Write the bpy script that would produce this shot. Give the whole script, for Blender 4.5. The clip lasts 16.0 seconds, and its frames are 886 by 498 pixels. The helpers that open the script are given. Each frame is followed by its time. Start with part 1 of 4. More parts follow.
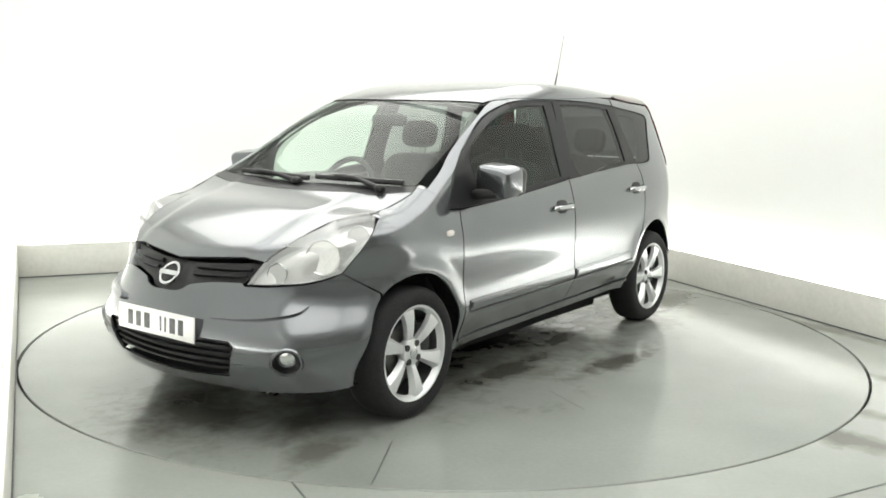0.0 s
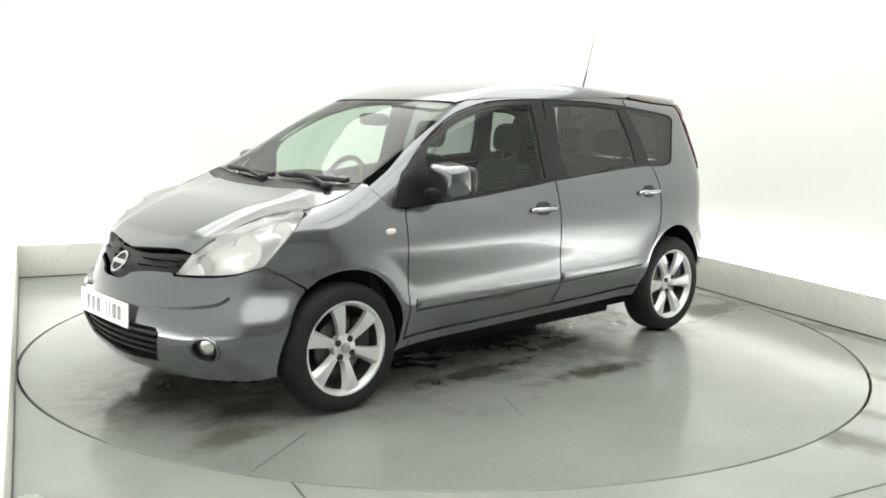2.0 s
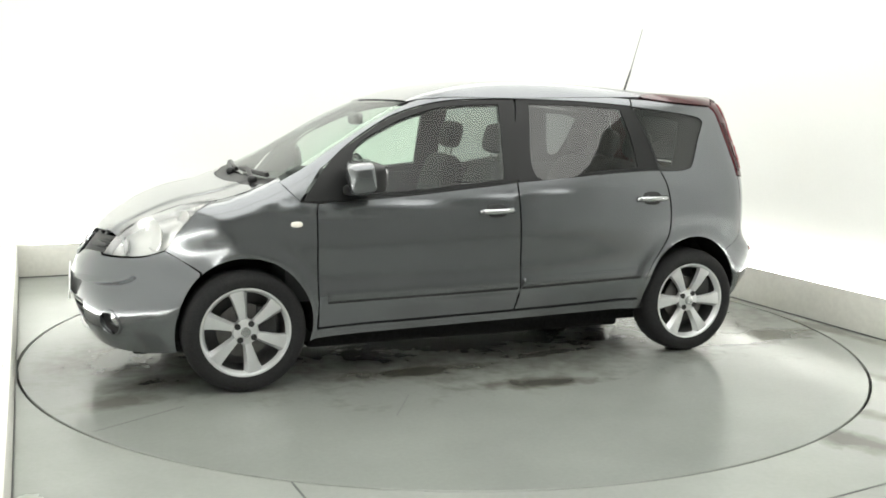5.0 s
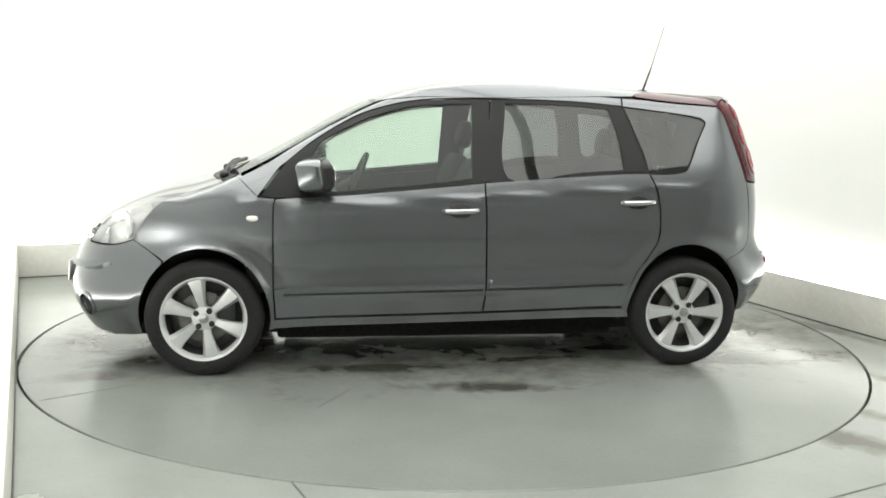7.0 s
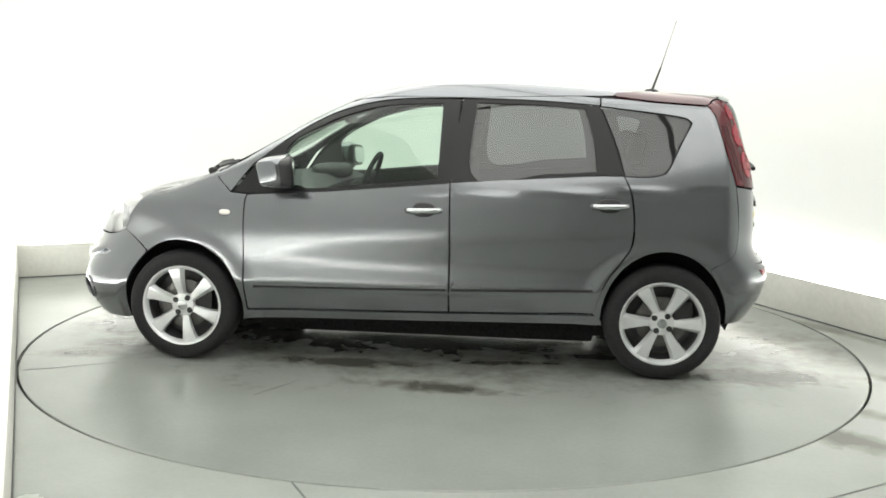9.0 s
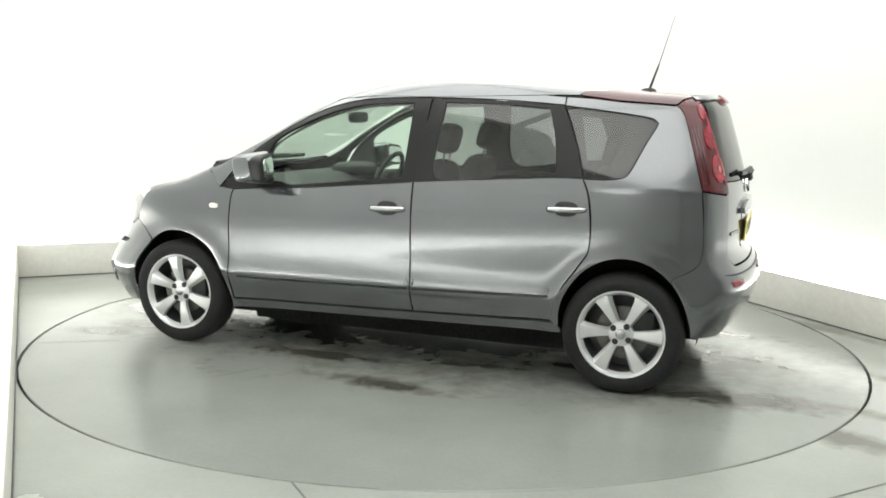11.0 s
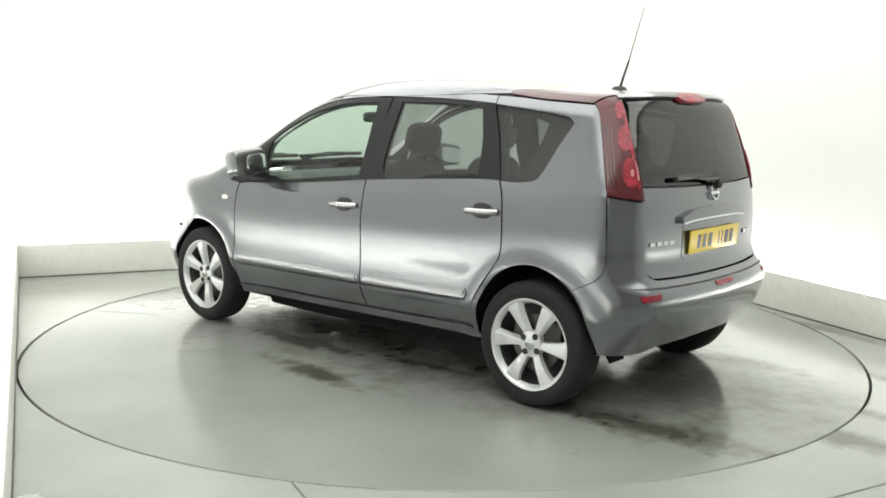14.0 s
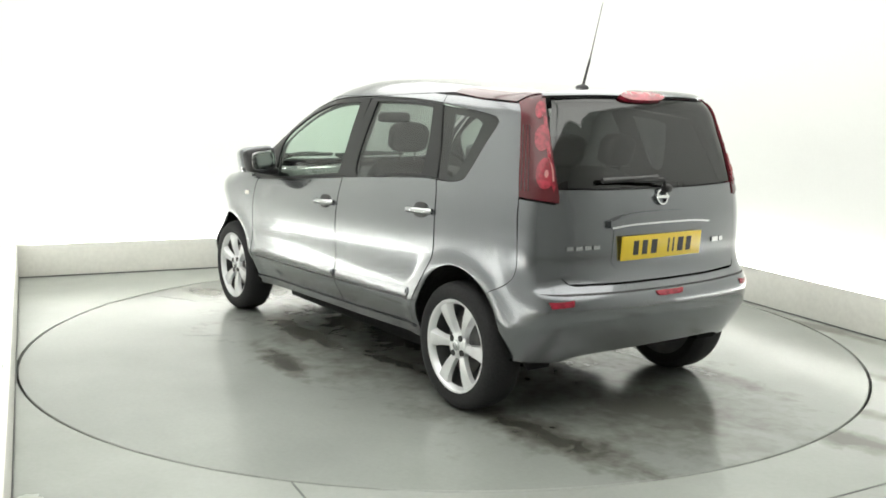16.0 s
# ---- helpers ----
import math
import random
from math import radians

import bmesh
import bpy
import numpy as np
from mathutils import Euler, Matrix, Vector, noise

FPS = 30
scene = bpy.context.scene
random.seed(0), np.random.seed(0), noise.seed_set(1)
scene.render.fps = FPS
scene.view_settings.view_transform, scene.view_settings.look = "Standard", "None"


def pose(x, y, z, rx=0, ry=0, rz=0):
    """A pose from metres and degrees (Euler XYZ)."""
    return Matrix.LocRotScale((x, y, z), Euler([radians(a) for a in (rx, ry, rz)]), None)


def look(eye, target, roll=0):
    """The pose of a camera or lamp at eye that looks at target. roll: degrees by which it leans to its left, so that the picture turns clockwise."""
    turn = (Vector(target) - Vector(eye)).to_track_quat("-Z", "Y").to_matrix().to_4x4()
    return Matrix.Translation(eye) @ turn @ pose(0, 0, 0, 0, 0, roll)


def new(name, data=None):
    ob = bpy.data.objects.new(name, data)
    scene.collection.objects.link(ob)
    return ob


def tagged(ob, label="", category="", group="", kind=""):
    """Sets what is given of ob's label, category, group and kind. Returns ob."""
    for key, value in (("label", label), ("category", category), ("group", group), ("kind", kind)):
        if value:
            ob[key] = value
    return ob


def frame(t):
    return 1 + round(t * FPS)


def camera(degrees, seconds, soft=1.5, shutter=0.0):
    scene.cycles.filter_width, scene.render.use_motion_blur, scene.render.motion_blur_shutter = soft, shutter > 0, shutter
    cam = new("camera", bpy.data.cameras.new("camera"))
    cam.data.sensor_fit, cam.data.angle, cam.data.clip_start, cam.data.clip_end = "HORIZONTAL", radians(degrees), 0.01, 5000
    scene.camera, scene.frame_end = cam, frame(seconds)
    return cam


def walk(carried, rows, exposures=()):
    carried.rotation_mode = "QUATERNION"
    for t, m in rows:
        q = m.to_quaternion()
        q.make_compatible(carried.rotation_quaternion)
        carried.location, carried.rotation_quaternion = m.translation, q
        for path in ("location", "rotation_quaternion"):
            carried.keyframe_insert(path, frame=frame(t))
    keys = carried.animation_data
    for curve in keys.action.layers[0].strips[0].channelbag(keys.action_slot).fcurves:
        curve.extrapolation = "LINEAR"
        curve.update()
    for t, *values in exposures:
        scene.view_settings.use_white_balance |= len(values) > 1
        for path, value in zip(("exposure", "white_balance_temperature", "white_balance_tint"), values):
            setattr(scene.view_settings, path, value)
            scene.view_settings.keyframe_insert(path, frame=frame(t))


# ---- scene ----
from mathutils.geometry import delaunay_2d_cdt

# The camera stands still beside a booth; a turntable carries the car round.
cam = camera(50.18, 16.0, soft=1.7)
EYE = Vector((0, -5.781, 1.425))
AIM = Vector((math.sin(radians(-.268)) * math.cos(radians(-8.70)), math.cos(radians(-.268)) * math.cos(radians(-8.70)), math.sin(radians(-8.70))))
STAND = look(EYE, EYE + AIM, 1.009)
walk(cam, [(0, STAND), (16, STAND)], [(0, -.22), (16, -.22)])

# ---- light ----
world = bpy.data.worlds.new("world")
world.use_nodes = True
world.node_tree.nodes["Background"].inputs[0].default_value = (.9, .95, .92, 1)
world.node_tree.nodes["Background"].inputs[1].default_value = .05
scene.world = world
PANEL_GLOW = 2.5
WASH_GLOW = 20.0


# ---- materials ----
def material(name, colour, rough=.5, metal=0.0, coat=0.0, grain=0.0, grain_size=40.0, stain=0.0, stain_size=2.0, bump=0.0, emit=None, strength=0.0, spec=.5):
    """A surface with fine grain and broad stains, both in object space."""
    m = bpy.data.materials.new(name)
    m.use_nodes = True
    nt = m.node_tree
    b = nt.nodes["Principled BSDF"]
    b.inputs["Roughness"].default_value, b.inputs["Metallic"].default_value, b.inputs["Coat Weight"].default_value = rough, metal, coat
    b.inputs["Coat Roughness"].default_value, b.inputs["Specular IOR Level"].default_value = .07, spec
    b.inputs["Base Color"].default_value = (*colour, 1)
    if emit:
        b.inputs["Emission Color"].default_value, b.inputs["Emission Strength"].default_value = (*emit, 1), strength
    if grain or stain or bump:
        tc = nt.nodes.new("ShaderNodeTexCoord")
        fine, broad = nt.nodes.new("ShaderNodeTexNoise"), nt.nodes.new("ShaderNodeTexNoise")
        fine.inputs["Scale"].default_value, broad.inputs["Scale"].default_value = grain_size, stain_size
        fine.inputs["Detail"].default_value, broad.inputs["Detail"].default_value = 3, 5
        for n in (fine, broad):
            nt.links.new(tc.outputs["Object"], n.inputs["Vector"])
        value = None
        for n, amount in ((fine, grain), (broad, stain)):
            r = nt.nodes.new("ShaderNodeMapRange")
            r.inputs["From Min"].default_value, r.inputs["From Max"].default_value = .3, .7
            r.inputs["To Min"].default_value, r.inputs["To Max"].default_value = 1 - amount, 1 + amount * .5
            nt.links.new(n.outputs["Fac"], r.inputs["Value"])
            if value is None:
                value = r.outputs[0]
            else:
                mul = nt.nodes.new("ShaderNodeMath")
                mul.operation = "MULTIPLY"
                nt.links.new(value, mul.inputs[0]), nt.links.new(r.outputs[0], mul.inputs[1])
                value = mul.outputs[0]
        mix = nt.nodes.new("ShaderNodeVectorMath")
        mix.operation = "SCALE"
        mix.inputs[0].default_value = colour
        nt.links.new(value, mix.inputs["Scale"])
        nt.links.new(mix.outputs[0], b.inputs["Base Color"])
        if bump:
            bp = nt.nodes.new("ShaderNodeBump")
            bp.inputs["Strength"].default_value, bp.inputs["Distance"].default_value = bump, .004
            nt.links.new(fine.outputs["Fac"], bp.inputs["Height"])
            nt.links.new(bp.outputs[0], b.inputs["Normal"])
    return m


def glass(name, tint, gloss_rough=.0, base=.045):
    """A thin tinted pane: it lets light through and mirrors by its Fresnel gloss."""
    m = bpy.data.materials.new(name)
    m.use_nodes = True
    nt = m.node_tree
    nt.nodes.remove(nt.nodes["Principled BSDF"])
    clear, gloss, mix, facing, power, level = (nt.nodes.new("ShaderNode" + n) for n in ("BsdfTransparent", "BsdfGlossy", "MixShader", "LayerWeight", "Math", "Math"))
    clear.inputs[0].default_value = (*tint, 1)
    gloss.inputs["Roughness"].default_value = gloss_rough
    facing.inputs[0].default_value, power.operation, level.operation = .5, "POWER", "MULTIPLY_ADD"
    power.inputs[1].default_value, level.inputs[1].default_value, level.inputs[2].default_value = 5, .95 - base, base
    nt.links.new(facing.outputs["Facing"], power.inputs[0]), nt.links.new(power.outputs[0], level.inputs[0])
    nt.links.new(level.outputs[0], mix.inputs[0]), nt.links.new(clear.outputs[0], mix.inputs[1]), nt.links.new(gloss.outputs[0], mix.inputs[2])
    nt.links.new(mix.outputs[0], nt.nodes["Material Output"].inputs[0])
    return m


PAINT = material("grey_metallic_paint", (.188, .197, .209), .21, .88, 1.0, grain=.05, grain_size=900, stain=.04, stain_size=3)
BLACK = material("black_trim", (.018, .018, .019), .42, grain=.15, grain_size=300)
BLACK_GLOSS = material("black_gloss", (.016, .0165, .017), .30, spec=.28, grain=.1, grain_size=400)
RUBBER = material("tyre_rubber", (.022, .022, .023), .75, spec=.25, grain=.25, grain_size=120, bump=.3)
LINER = material("wheel_well", (.018, .018, .018), .95, spec=.06, grain=.3, grain_size=60)
ALLOY = material("alloy", (.74, .75, .76), .32, .55, grain=.06, grain_size=500, stain=.08, stain_size=9)
BARREL = material("wheel_barrel", (.10, .10, .102), .5, .5, stain=.2, stain_size=15)
STEEL = material("brake_steel", (.16, .155, .15), .45, .8, stain=.3, stain_size=20)
CHROME = material("chrome", (.78, .79, .80), .08, 1.0)
SILVER = material("silver_trim", (.52, .53, .54), .24, .95)
CLOTH = material("seat_cloth", (.035, .036, .038), .9, grain=.3, grain_size=350, bump=.4)
DASH = material("dash_plastic", (.045, .046, .048), .6, grain=.2, grain_size=200, bump=.2)
LINING = material("headliner", (.45, .45, .43), .9, grain=.08, grain_size=300)
LINING_DARK = material("pillar_lining", (.07, .07, .072), .85, grain=.15, grain_size=250)
LENS_RED = material("red_lens", (.085, .007, .012), .22, coat=.3, stain=.15, stain_size=12)
LENS_DARK = material("dark_red_lens", (.060, .007, .012), .10, coat=1.0)
LENS_BRIGHT = material("bright_red_lens", (.34, .016, .036), .25, coat=.5, grain=.45, grain_size=55, stain=.35, stain_size=16, bump=.5)
CLEAR_TINT = glass("clear_glass", (.74, .84, .77))
DARK_TINT = glass("privacy_glass", (.33, .35, .345), base=.085)
DARKER_TINT = glass("tailgate_glass", (.075, .08, .08), base=.10)
LAMP_COVER = glass("lamp_cover", (.97, .965, .955))
REFLECTOR = material("lamp_reflector", (.80, .81, .82), .26, .6, grain=.10, grain_size=70, bump=.6)
LAMP_BOWL = material("lamp_bowl", (.55, .56, .57), .12, 1.0)
PLATE_WHITE = material("white_plate", (.82, .82, .80), .35, coat=.3)
PLATE_YELLOW = material("yellow_plate", (.76, .55, .035), .35, coat=.3)
PLATE_INK = material("plate_ink", (.02, .02, .02), .4)
PINK = material("pale_red_lens", (.50, .20, .20), .2, coat=.3)
AMBER = material("amber_lens", (.85, .80, .74), .15, coat=1.0)
NEAR_WALL = material("grey_wall", (.38, .385, .375), .8, grain=.05, grain_size=40, stain=.1, stain_size=.8)
WALL = material("white_wall", (.82, .83, .81), .85, grain=.01, grain_size=60, stain=.015, stain_size=.6)
SKIRT = material("kerb_paint", (.74, .735, .685), .55, grain=.05, grain_size=30, stain=.08, stain_size=1.5, bump=.05)
GAP = material("dark_gap", (.03, .032, .03), .8)
SEAL = material("joint_seal", (.075, .08, .075), .5, grain=.2, grain_size=50)
GLOW = material("light_diffuser", (.9, .9, .9), .6, emit=(1, 1, .95), strength=PANEL_GLOW)
WASH = material("wash_light_diffuser", (.9, .9, .9), .6, emit=(1, 1, .95), strength=WASH_GLOW)
ALU = material("lamp_frame", (.75, .75, .74), .45, .2)


def floor_paint(name, colour, spots, rough=.30):
    """Glossy floor paint with worn grain, wet patches and painted shade: spots are (x, y, half length, half width,
    turn) in metres and degrees.
    """
    m = bpy.data.materials.new(name)
    m.use_nodes = True
    nt = m.node_tree
    b = nt.nodes["Principled BSDF"]
    tc = nt.nodes.new("ShaderNodeTexCoord")

    def noise_of(scale, detail=4, twist=0.0):
        n = nt.nodes.new("ShaderNodeTexNoise")
        n.inputs["Scale"].default_value, n.inputs["Detail"].default_value, n.inputs["Distortion"].default_value = scale, detail, twist
        nt.links.new(tc.outputs["Object"], n.inputs["Vector"])
        return n.outputs["Fac"]

    def math_of(op, a, c, clamp=False):
        n = nt.nodes.new("ShaderNodeMath")
        n.operation, n.use_clamp = op, clamp
        for i, v in enumerate((a, c)):
            if isinstance(v, (int, float)):
                n.inputs[i].default_value = v
            else:
                nt.links.new(v, n.inputs[i])
        return n.outputs[0]
    rag = math_of("ADD", math_of("MULTIPLY", math_of("SUBTRACT", noise_of(3.6, 7, .6), .5), 1.35), math_of("MULTIPLY", math_of("SUBTRACT", noise_of(13.0, 5, .5), .5), .85))
    # one mask for the wet patches and the shade painted under the car
    wet_shade = 0.0
    for x, y, a, c, turn, depth in spots:
        mp = nt.nodes.new("ShaderNodeMapping")
        mp.vector_type = "TEXTURE"
        mp.inputs["Location"].default_value, mp.inputs["Rotation"].default_value = (x, y, 0), (0, 0, radians(turn))
        mp.inputs["Scale"].default_value = (a, c, 1)
        nt.links.new(tc.outputs["Object"], mp.inputs["Vector"])
        ln = nt.nodes.new("ShaderNodeVectorMath")
        ln.operation = "LENGTH"
        nt.links.new(mp.outputs[0], ln.inputs[0])
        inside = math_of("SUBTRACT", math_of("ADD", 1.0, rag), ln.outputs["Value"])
        wet_shade = math_of("MAXIMUM", wet_shade, math_of("MULTIPLY", math_of("MULTIPLY", inside, 1.35, True), depth))
    tone = nt.nodes.new("ShaderNodeMapRange")
    nt.links.new(noise_of(1.3, 5), tone.inputs["Value"])
    tone.inputs["From Min"].default_value, tone.inputs["From Max"].default_value = .3, .7
    tone.inputs["To Min"].default_value, tone.inputs["To Max"].default_value = .88, 1.06
    grit = nt.nodes.new("ShaderNodeMapRange")
    nt.links.new(noise_of(45, 3), grit.inputs["Value"])
    grit.inputs["From Min"].default_value, grit.inputs["From Max"].default_value = .3, .7
    grit.inputs["To Min"].default_value, grit.inputs["To Max"].default_value = .97, 1.02
    value = math_of("MULTIPLY", math_of("MULTIPLY", tone.outputs[0], grit.outputs[0]), math_of("SUBTRACT", 1.0, math_of("MULTIPLY", wet_shade, .76)))
    sc = nt.nodes.new("ShaderNodeVectorMath")
    sc.operation = "SCALE"
    sc.inputs[0].default_value = colour
    nt.links.new(value, sc.inputs["Scale"])
    soil = nt.nodes.new("ShaderNodeMix")
    soil.data_type, soil.blend_type = "RGBA", "MULTIPLY"
    soil.inputs[7].default_value = (1.0, .945, .86, 1)
    nt.links.new(wet_shade, soil.inputs[0])
    nt.links.new(sc.outputs[0], soil.inputs[6])
    nt.links.new(soil.outputs[2], b.inputs["Base Color"])
    smear = math_of("MULTIPLY", math_of("SUBTRACT", noise_of(2.2, 5), .5), .16)
    r = math_of("SUBTRACT", math_of("ADD", rough, smear), math_of("MULTIPLY", wet_shade, rough * .50), True)
    nt.links.new(r, b.inputs["Roughness"])
    b.inputs["Specular IOR Level"].default_value = .9
    return m


# Wet marks, plus broad car-length spots that paint the shade under the car.
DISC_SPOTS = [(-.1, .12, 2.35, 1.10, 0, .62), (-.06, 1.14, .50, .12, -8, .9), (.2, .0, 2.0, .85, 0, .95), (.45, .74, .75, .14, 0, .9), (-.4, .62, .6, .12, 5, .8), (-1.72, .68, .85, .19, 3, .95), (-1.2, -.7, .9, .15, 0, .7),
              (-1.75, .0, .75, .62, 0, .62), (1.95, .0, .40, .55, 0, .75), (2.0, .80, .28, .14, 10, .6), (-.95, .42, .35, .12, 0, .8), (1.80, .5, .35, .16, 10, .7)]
FLOOR_SPOTS = [(1.78, -1.78, .42, .15, -48, .75), (2.05, -1.45, .4, .09, -40, .6), (2.5, .35, .7, .10, -63, .6), (2.15, -2.1, .5, .12, 30, .5), (2.45, -.9, .55, .10, -52, .5), (.45, -2.62, .22, .06, 10, .55)]
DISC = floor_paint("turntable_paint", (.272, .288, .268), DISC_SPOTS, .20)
FLOOR = floor_paint("floor_paint", (.335, .352, .328), FLOOR_SPOTS, .24)


# ---- mesh helpers ----
def mesh_object(name, bm, mat, parent=None, label="", smooth=True, angle=40):
    bmesh.ops.recalc_face_normals(bm, faces=bm.faces)
    me = bpy.data.meshes.new(name)
    bm.to_mesh(me)
    bm.free()
    me.materials.append(mat)
    if smooth:
        me.shade_smooth()
        me.set_sharp_from_angle(angle=radians(angle))
    ob = new(name, me)
    if parent:
        ob.parent = parent
    return tagged(ob, label)


def part(name, bm, mat, parent, label="", smooth=True, angle=40):
    return mesh_object(name, bm, mat, parent, label, smooth, angle)


def box(bm, lo, hi, bevel=0.0, m=None):
    c = [(a + b) / 2 for a, b in zip(lo, hi)]
    made = bmesh.ops.create_cube(bm, size=1)["verts"]
    for v in made:
        v.co = Vector([c[i] + v.co[i] * (hi[i] - lo[i]) for i in range(3)])
    if bevel:
        bmesh.ops.bevel(bm, geom=list({e for v in made for e in v.link_edges}), offset=bevel, segments=2, affect="EDGES", profile=.6)
    if m:
        bmesh.ops.transform(bm, matrix=m, verts=made if not bevel else bm.verts)
    return bm


def boxed(lo, hi, bevel=0.0, m=None):
    return box(bmesh.new(), lo, hi, bevel, m)


def lathe(profile, seg=48, closed=False):
    """Turns (radius, y) pairs round the y axis."""
    bm = bmesh.new()
    rings = [[bm.verts.new((r * math.cos(a), y, r * math.sin(a))) for a in (2 * math.pi * i / seg for i in range(seg))] for r, y in profile]
    pairs = list(zip(rings, rings[1:])) + ([(rings[-1], rings[0])] if closed else [])
    for p, q in pairs:
        for i in range(seg):
            bm.faces.new((p[i], p[(i + 1) % seg], q[(i + 1) % seg], q[i]))
    if not closed:
        for r in (rings[0], rings[-1]):
            bm.faces.new(r)
    return bm


def puffed(c, s, power=.45, m=None, nu=28, nv=16):
    """A padded, rounded block: a superellipsoid at c with half sizes s."""
    def sgn(v):
        return math.copysign(abs(v) ** power, v)
    bm = bmesh.new()
    rows = []
    for j in range(nv + 1):
        v = -math.pi / 2 + math.pi * j / nv
        if j in (0, nv):
            rows.append([bm.verts.new((0, 0, s[2] * sgn(math.sin(v))))])
        else:
            rows.append([bm.verts.new((s[0] * sgn(math.cos(v)) * sgn(math.cos(u)), s[1] * sgn(math.cos(v)) * sgn(math.sin(u)), s[2] * sgn(math.sin(v))))
                         for u in (2 * math.pi * i / nu for i in range(nu))])
    for a, b in zip(rows, rows[1:]):
        for i in range(nu):
            f = [a[i % len(a)], a[(i + 1) % len(a)], b[(i + 1) % len(b)], b[i % len(b)]]
            f = list(dict.fromkeys(f))
            bm.faces.new(f)
    bmesh.ops.transform(bm, matrix=Matrix.Translation(c) @ (m or Matrix()), verts=bm.verts)
    return bm


def tube(points, radius, seg=8, tip=None):
    """A round bar along points, tapering to tip."""
    bm = bmesh.new()
    pts = [Vector(p) for p in points]
    rings = []
    for i, p in enumerate(pts):
        d = (pts[min(i + 1, len(pts) - 1)] - pts[max(i - 1, 0)]).normalized()
        u = d.orthogonal().normalized()
        w = d.cross(u)
        r = radius + ((tip if tip is not None else radius) - radius) * i / (len(pts) - 1)
        rings.append([bm.verts.new(p + u * r * math.cos(a) + w * r * math.sin(a)) for a in (2 * math.pi * k / seg for k in range(seg))])
    for a, b in zip(rings, rings[1:]):
        d0 = [min(range(seg), key=lambda k: (b[k].co - a[0].co).length)][0]
        for k in range(seg):
            bm.faces.new((a[k], a[(k + 1) % seg], b[(k + 1 + d0) % seg], b[(k + d0) % seg]))
    bm.faces.new(rings[0]), bm.faces.new(rings[-1])
    return bm


# ---- the car body's form: four smooth height functions, blended ----
def curve_of(*knots):
    """A smooth function through (place, value) knots (monotone cubic)."""
    k = sorted(knots)
    xs, ys = np.array([a for a, _ in k], float), np.array([b for _, b in k], float)
    h = np.diff(xs)
    d = np.diff(ys) / h
    m = np.concatenate([[d[0]], (d[:-1] * h[1:] + d[1:] * h[:-1]) / (h[1:] + h[:-1]), [d[-1]]])

    def f(q):
        q = np.clip(q, xs[0], xs[-1])
        i = np.clip(np.searchsorted(xs, q) - 1, 0, len(h) - 1)
        t = (q - xs[i]) / h[i]
        return ((1 + 2 * t) * (1 - t) ** 2 * ys[i] + t * (1 - t) ** 2 * h[i] * m[i]
                + t * t * (3 - 2 * t) * ys[i + 1] + t * t * (t - 1) * h[i] * m[i + 1])
    return f


TOP = curve_of((2.3, .60), (2.10, .70), (2.0, .765), (1.85, .848), (1.65, .930), (1.42, .985), (1.22, 1.062), (1.05, 1.150), (.87, 1.253), (.66, 1.374),
               (.46, 1.462), (.26, 1.520), (.05, 1.553), (-.2, 1.567), (-.4, 1.567), (-.65, 1.556), (-.95, 1.536), (-1.25, 1.513), (-1.6, 1.494), (-1.9, 1.47))
FRONT = curve_of((.10, 1.99), (.20, 2.085), (.27, 2.135), (.34, 2.166), (.42, 2.181), (.50, 2.173), (.58, 2.149), (.66, 2.117), (.75, 2.075), (.95, 1.99), (1.6, 1.8))
SWEEP = curve_of((.2, 1), (.4, 1), (.65, 1.7), (.8, 1.25), (.95, .8), (1.6, .8))
REAR = curve_of((.15, 1.58), (.22, 1.645), (.30, 1.722), (.42, 1.799), (.50, 1.829), (.55, 1.835), (.60, 1.822), (.65, 1.779), (.70, 1.757), (.80, 1.751), (1.02, 1.733),
                (1.18, 1.693), (1.35, 1.641), (1.45, 1.611), (1.6, 1.57))
PLAN = curve_of((2.3, .76), (1.95, .792), (1.65, .818), (1.38, .828), (1.05, .827), (.5, .823), (-.3, .815), (-1.0, .805), (-1.25, .797), (-1.5, .770), (-1.75, .722), (-2, .665))
TUMBLE = curve_of((.10, -.09), (.20, -.090), (.27, -.062), (.34, -.036), (.40, -.013), (.455, .002), (.50, -.003), (.56, -.0080), (.66, -.0078), (.76, -.0072), (.86, -.017), (.94, -.036),
                  (1.0, -.054), (1.1, -.088), (1.2, -.122), (1.3, -.155), (1.40, -.192), (1.5, -.24), (1.6, -.30))


def eased(f, lo, hi, sigma):
    """The curve f with its bends rounded off over sigma metres."""
    q = np.linspace(lo, hi, 1201)
    k = np.arange(-240, 241) * (q[1] - q[0])
    g = np.exp(-.5 * (k / sigma) ** 2)
    v = np.convolve(np.pad(f(q), 240, mode="reflect", reflect_type="odd"), g / g.sum(), "valid")
    return lambda p: np.interp(p, q, v)


def ramp(v):
    v = np.clip(v, 0, 1)
    return v * v * (3 - 2 * v)


PLAN, TUMBLE, REAR = eased(PLAN, -2, 2.3, .09), eased(TUMBLE, .10, 1.6, .022), eased(REAR, .15, 1.6, .012)


def smooth_max(a, b, k):
    h = np.maximum(k - np.abs(a - b), 0) / k
    return np.maximum(a, b) + h * h * k / 4


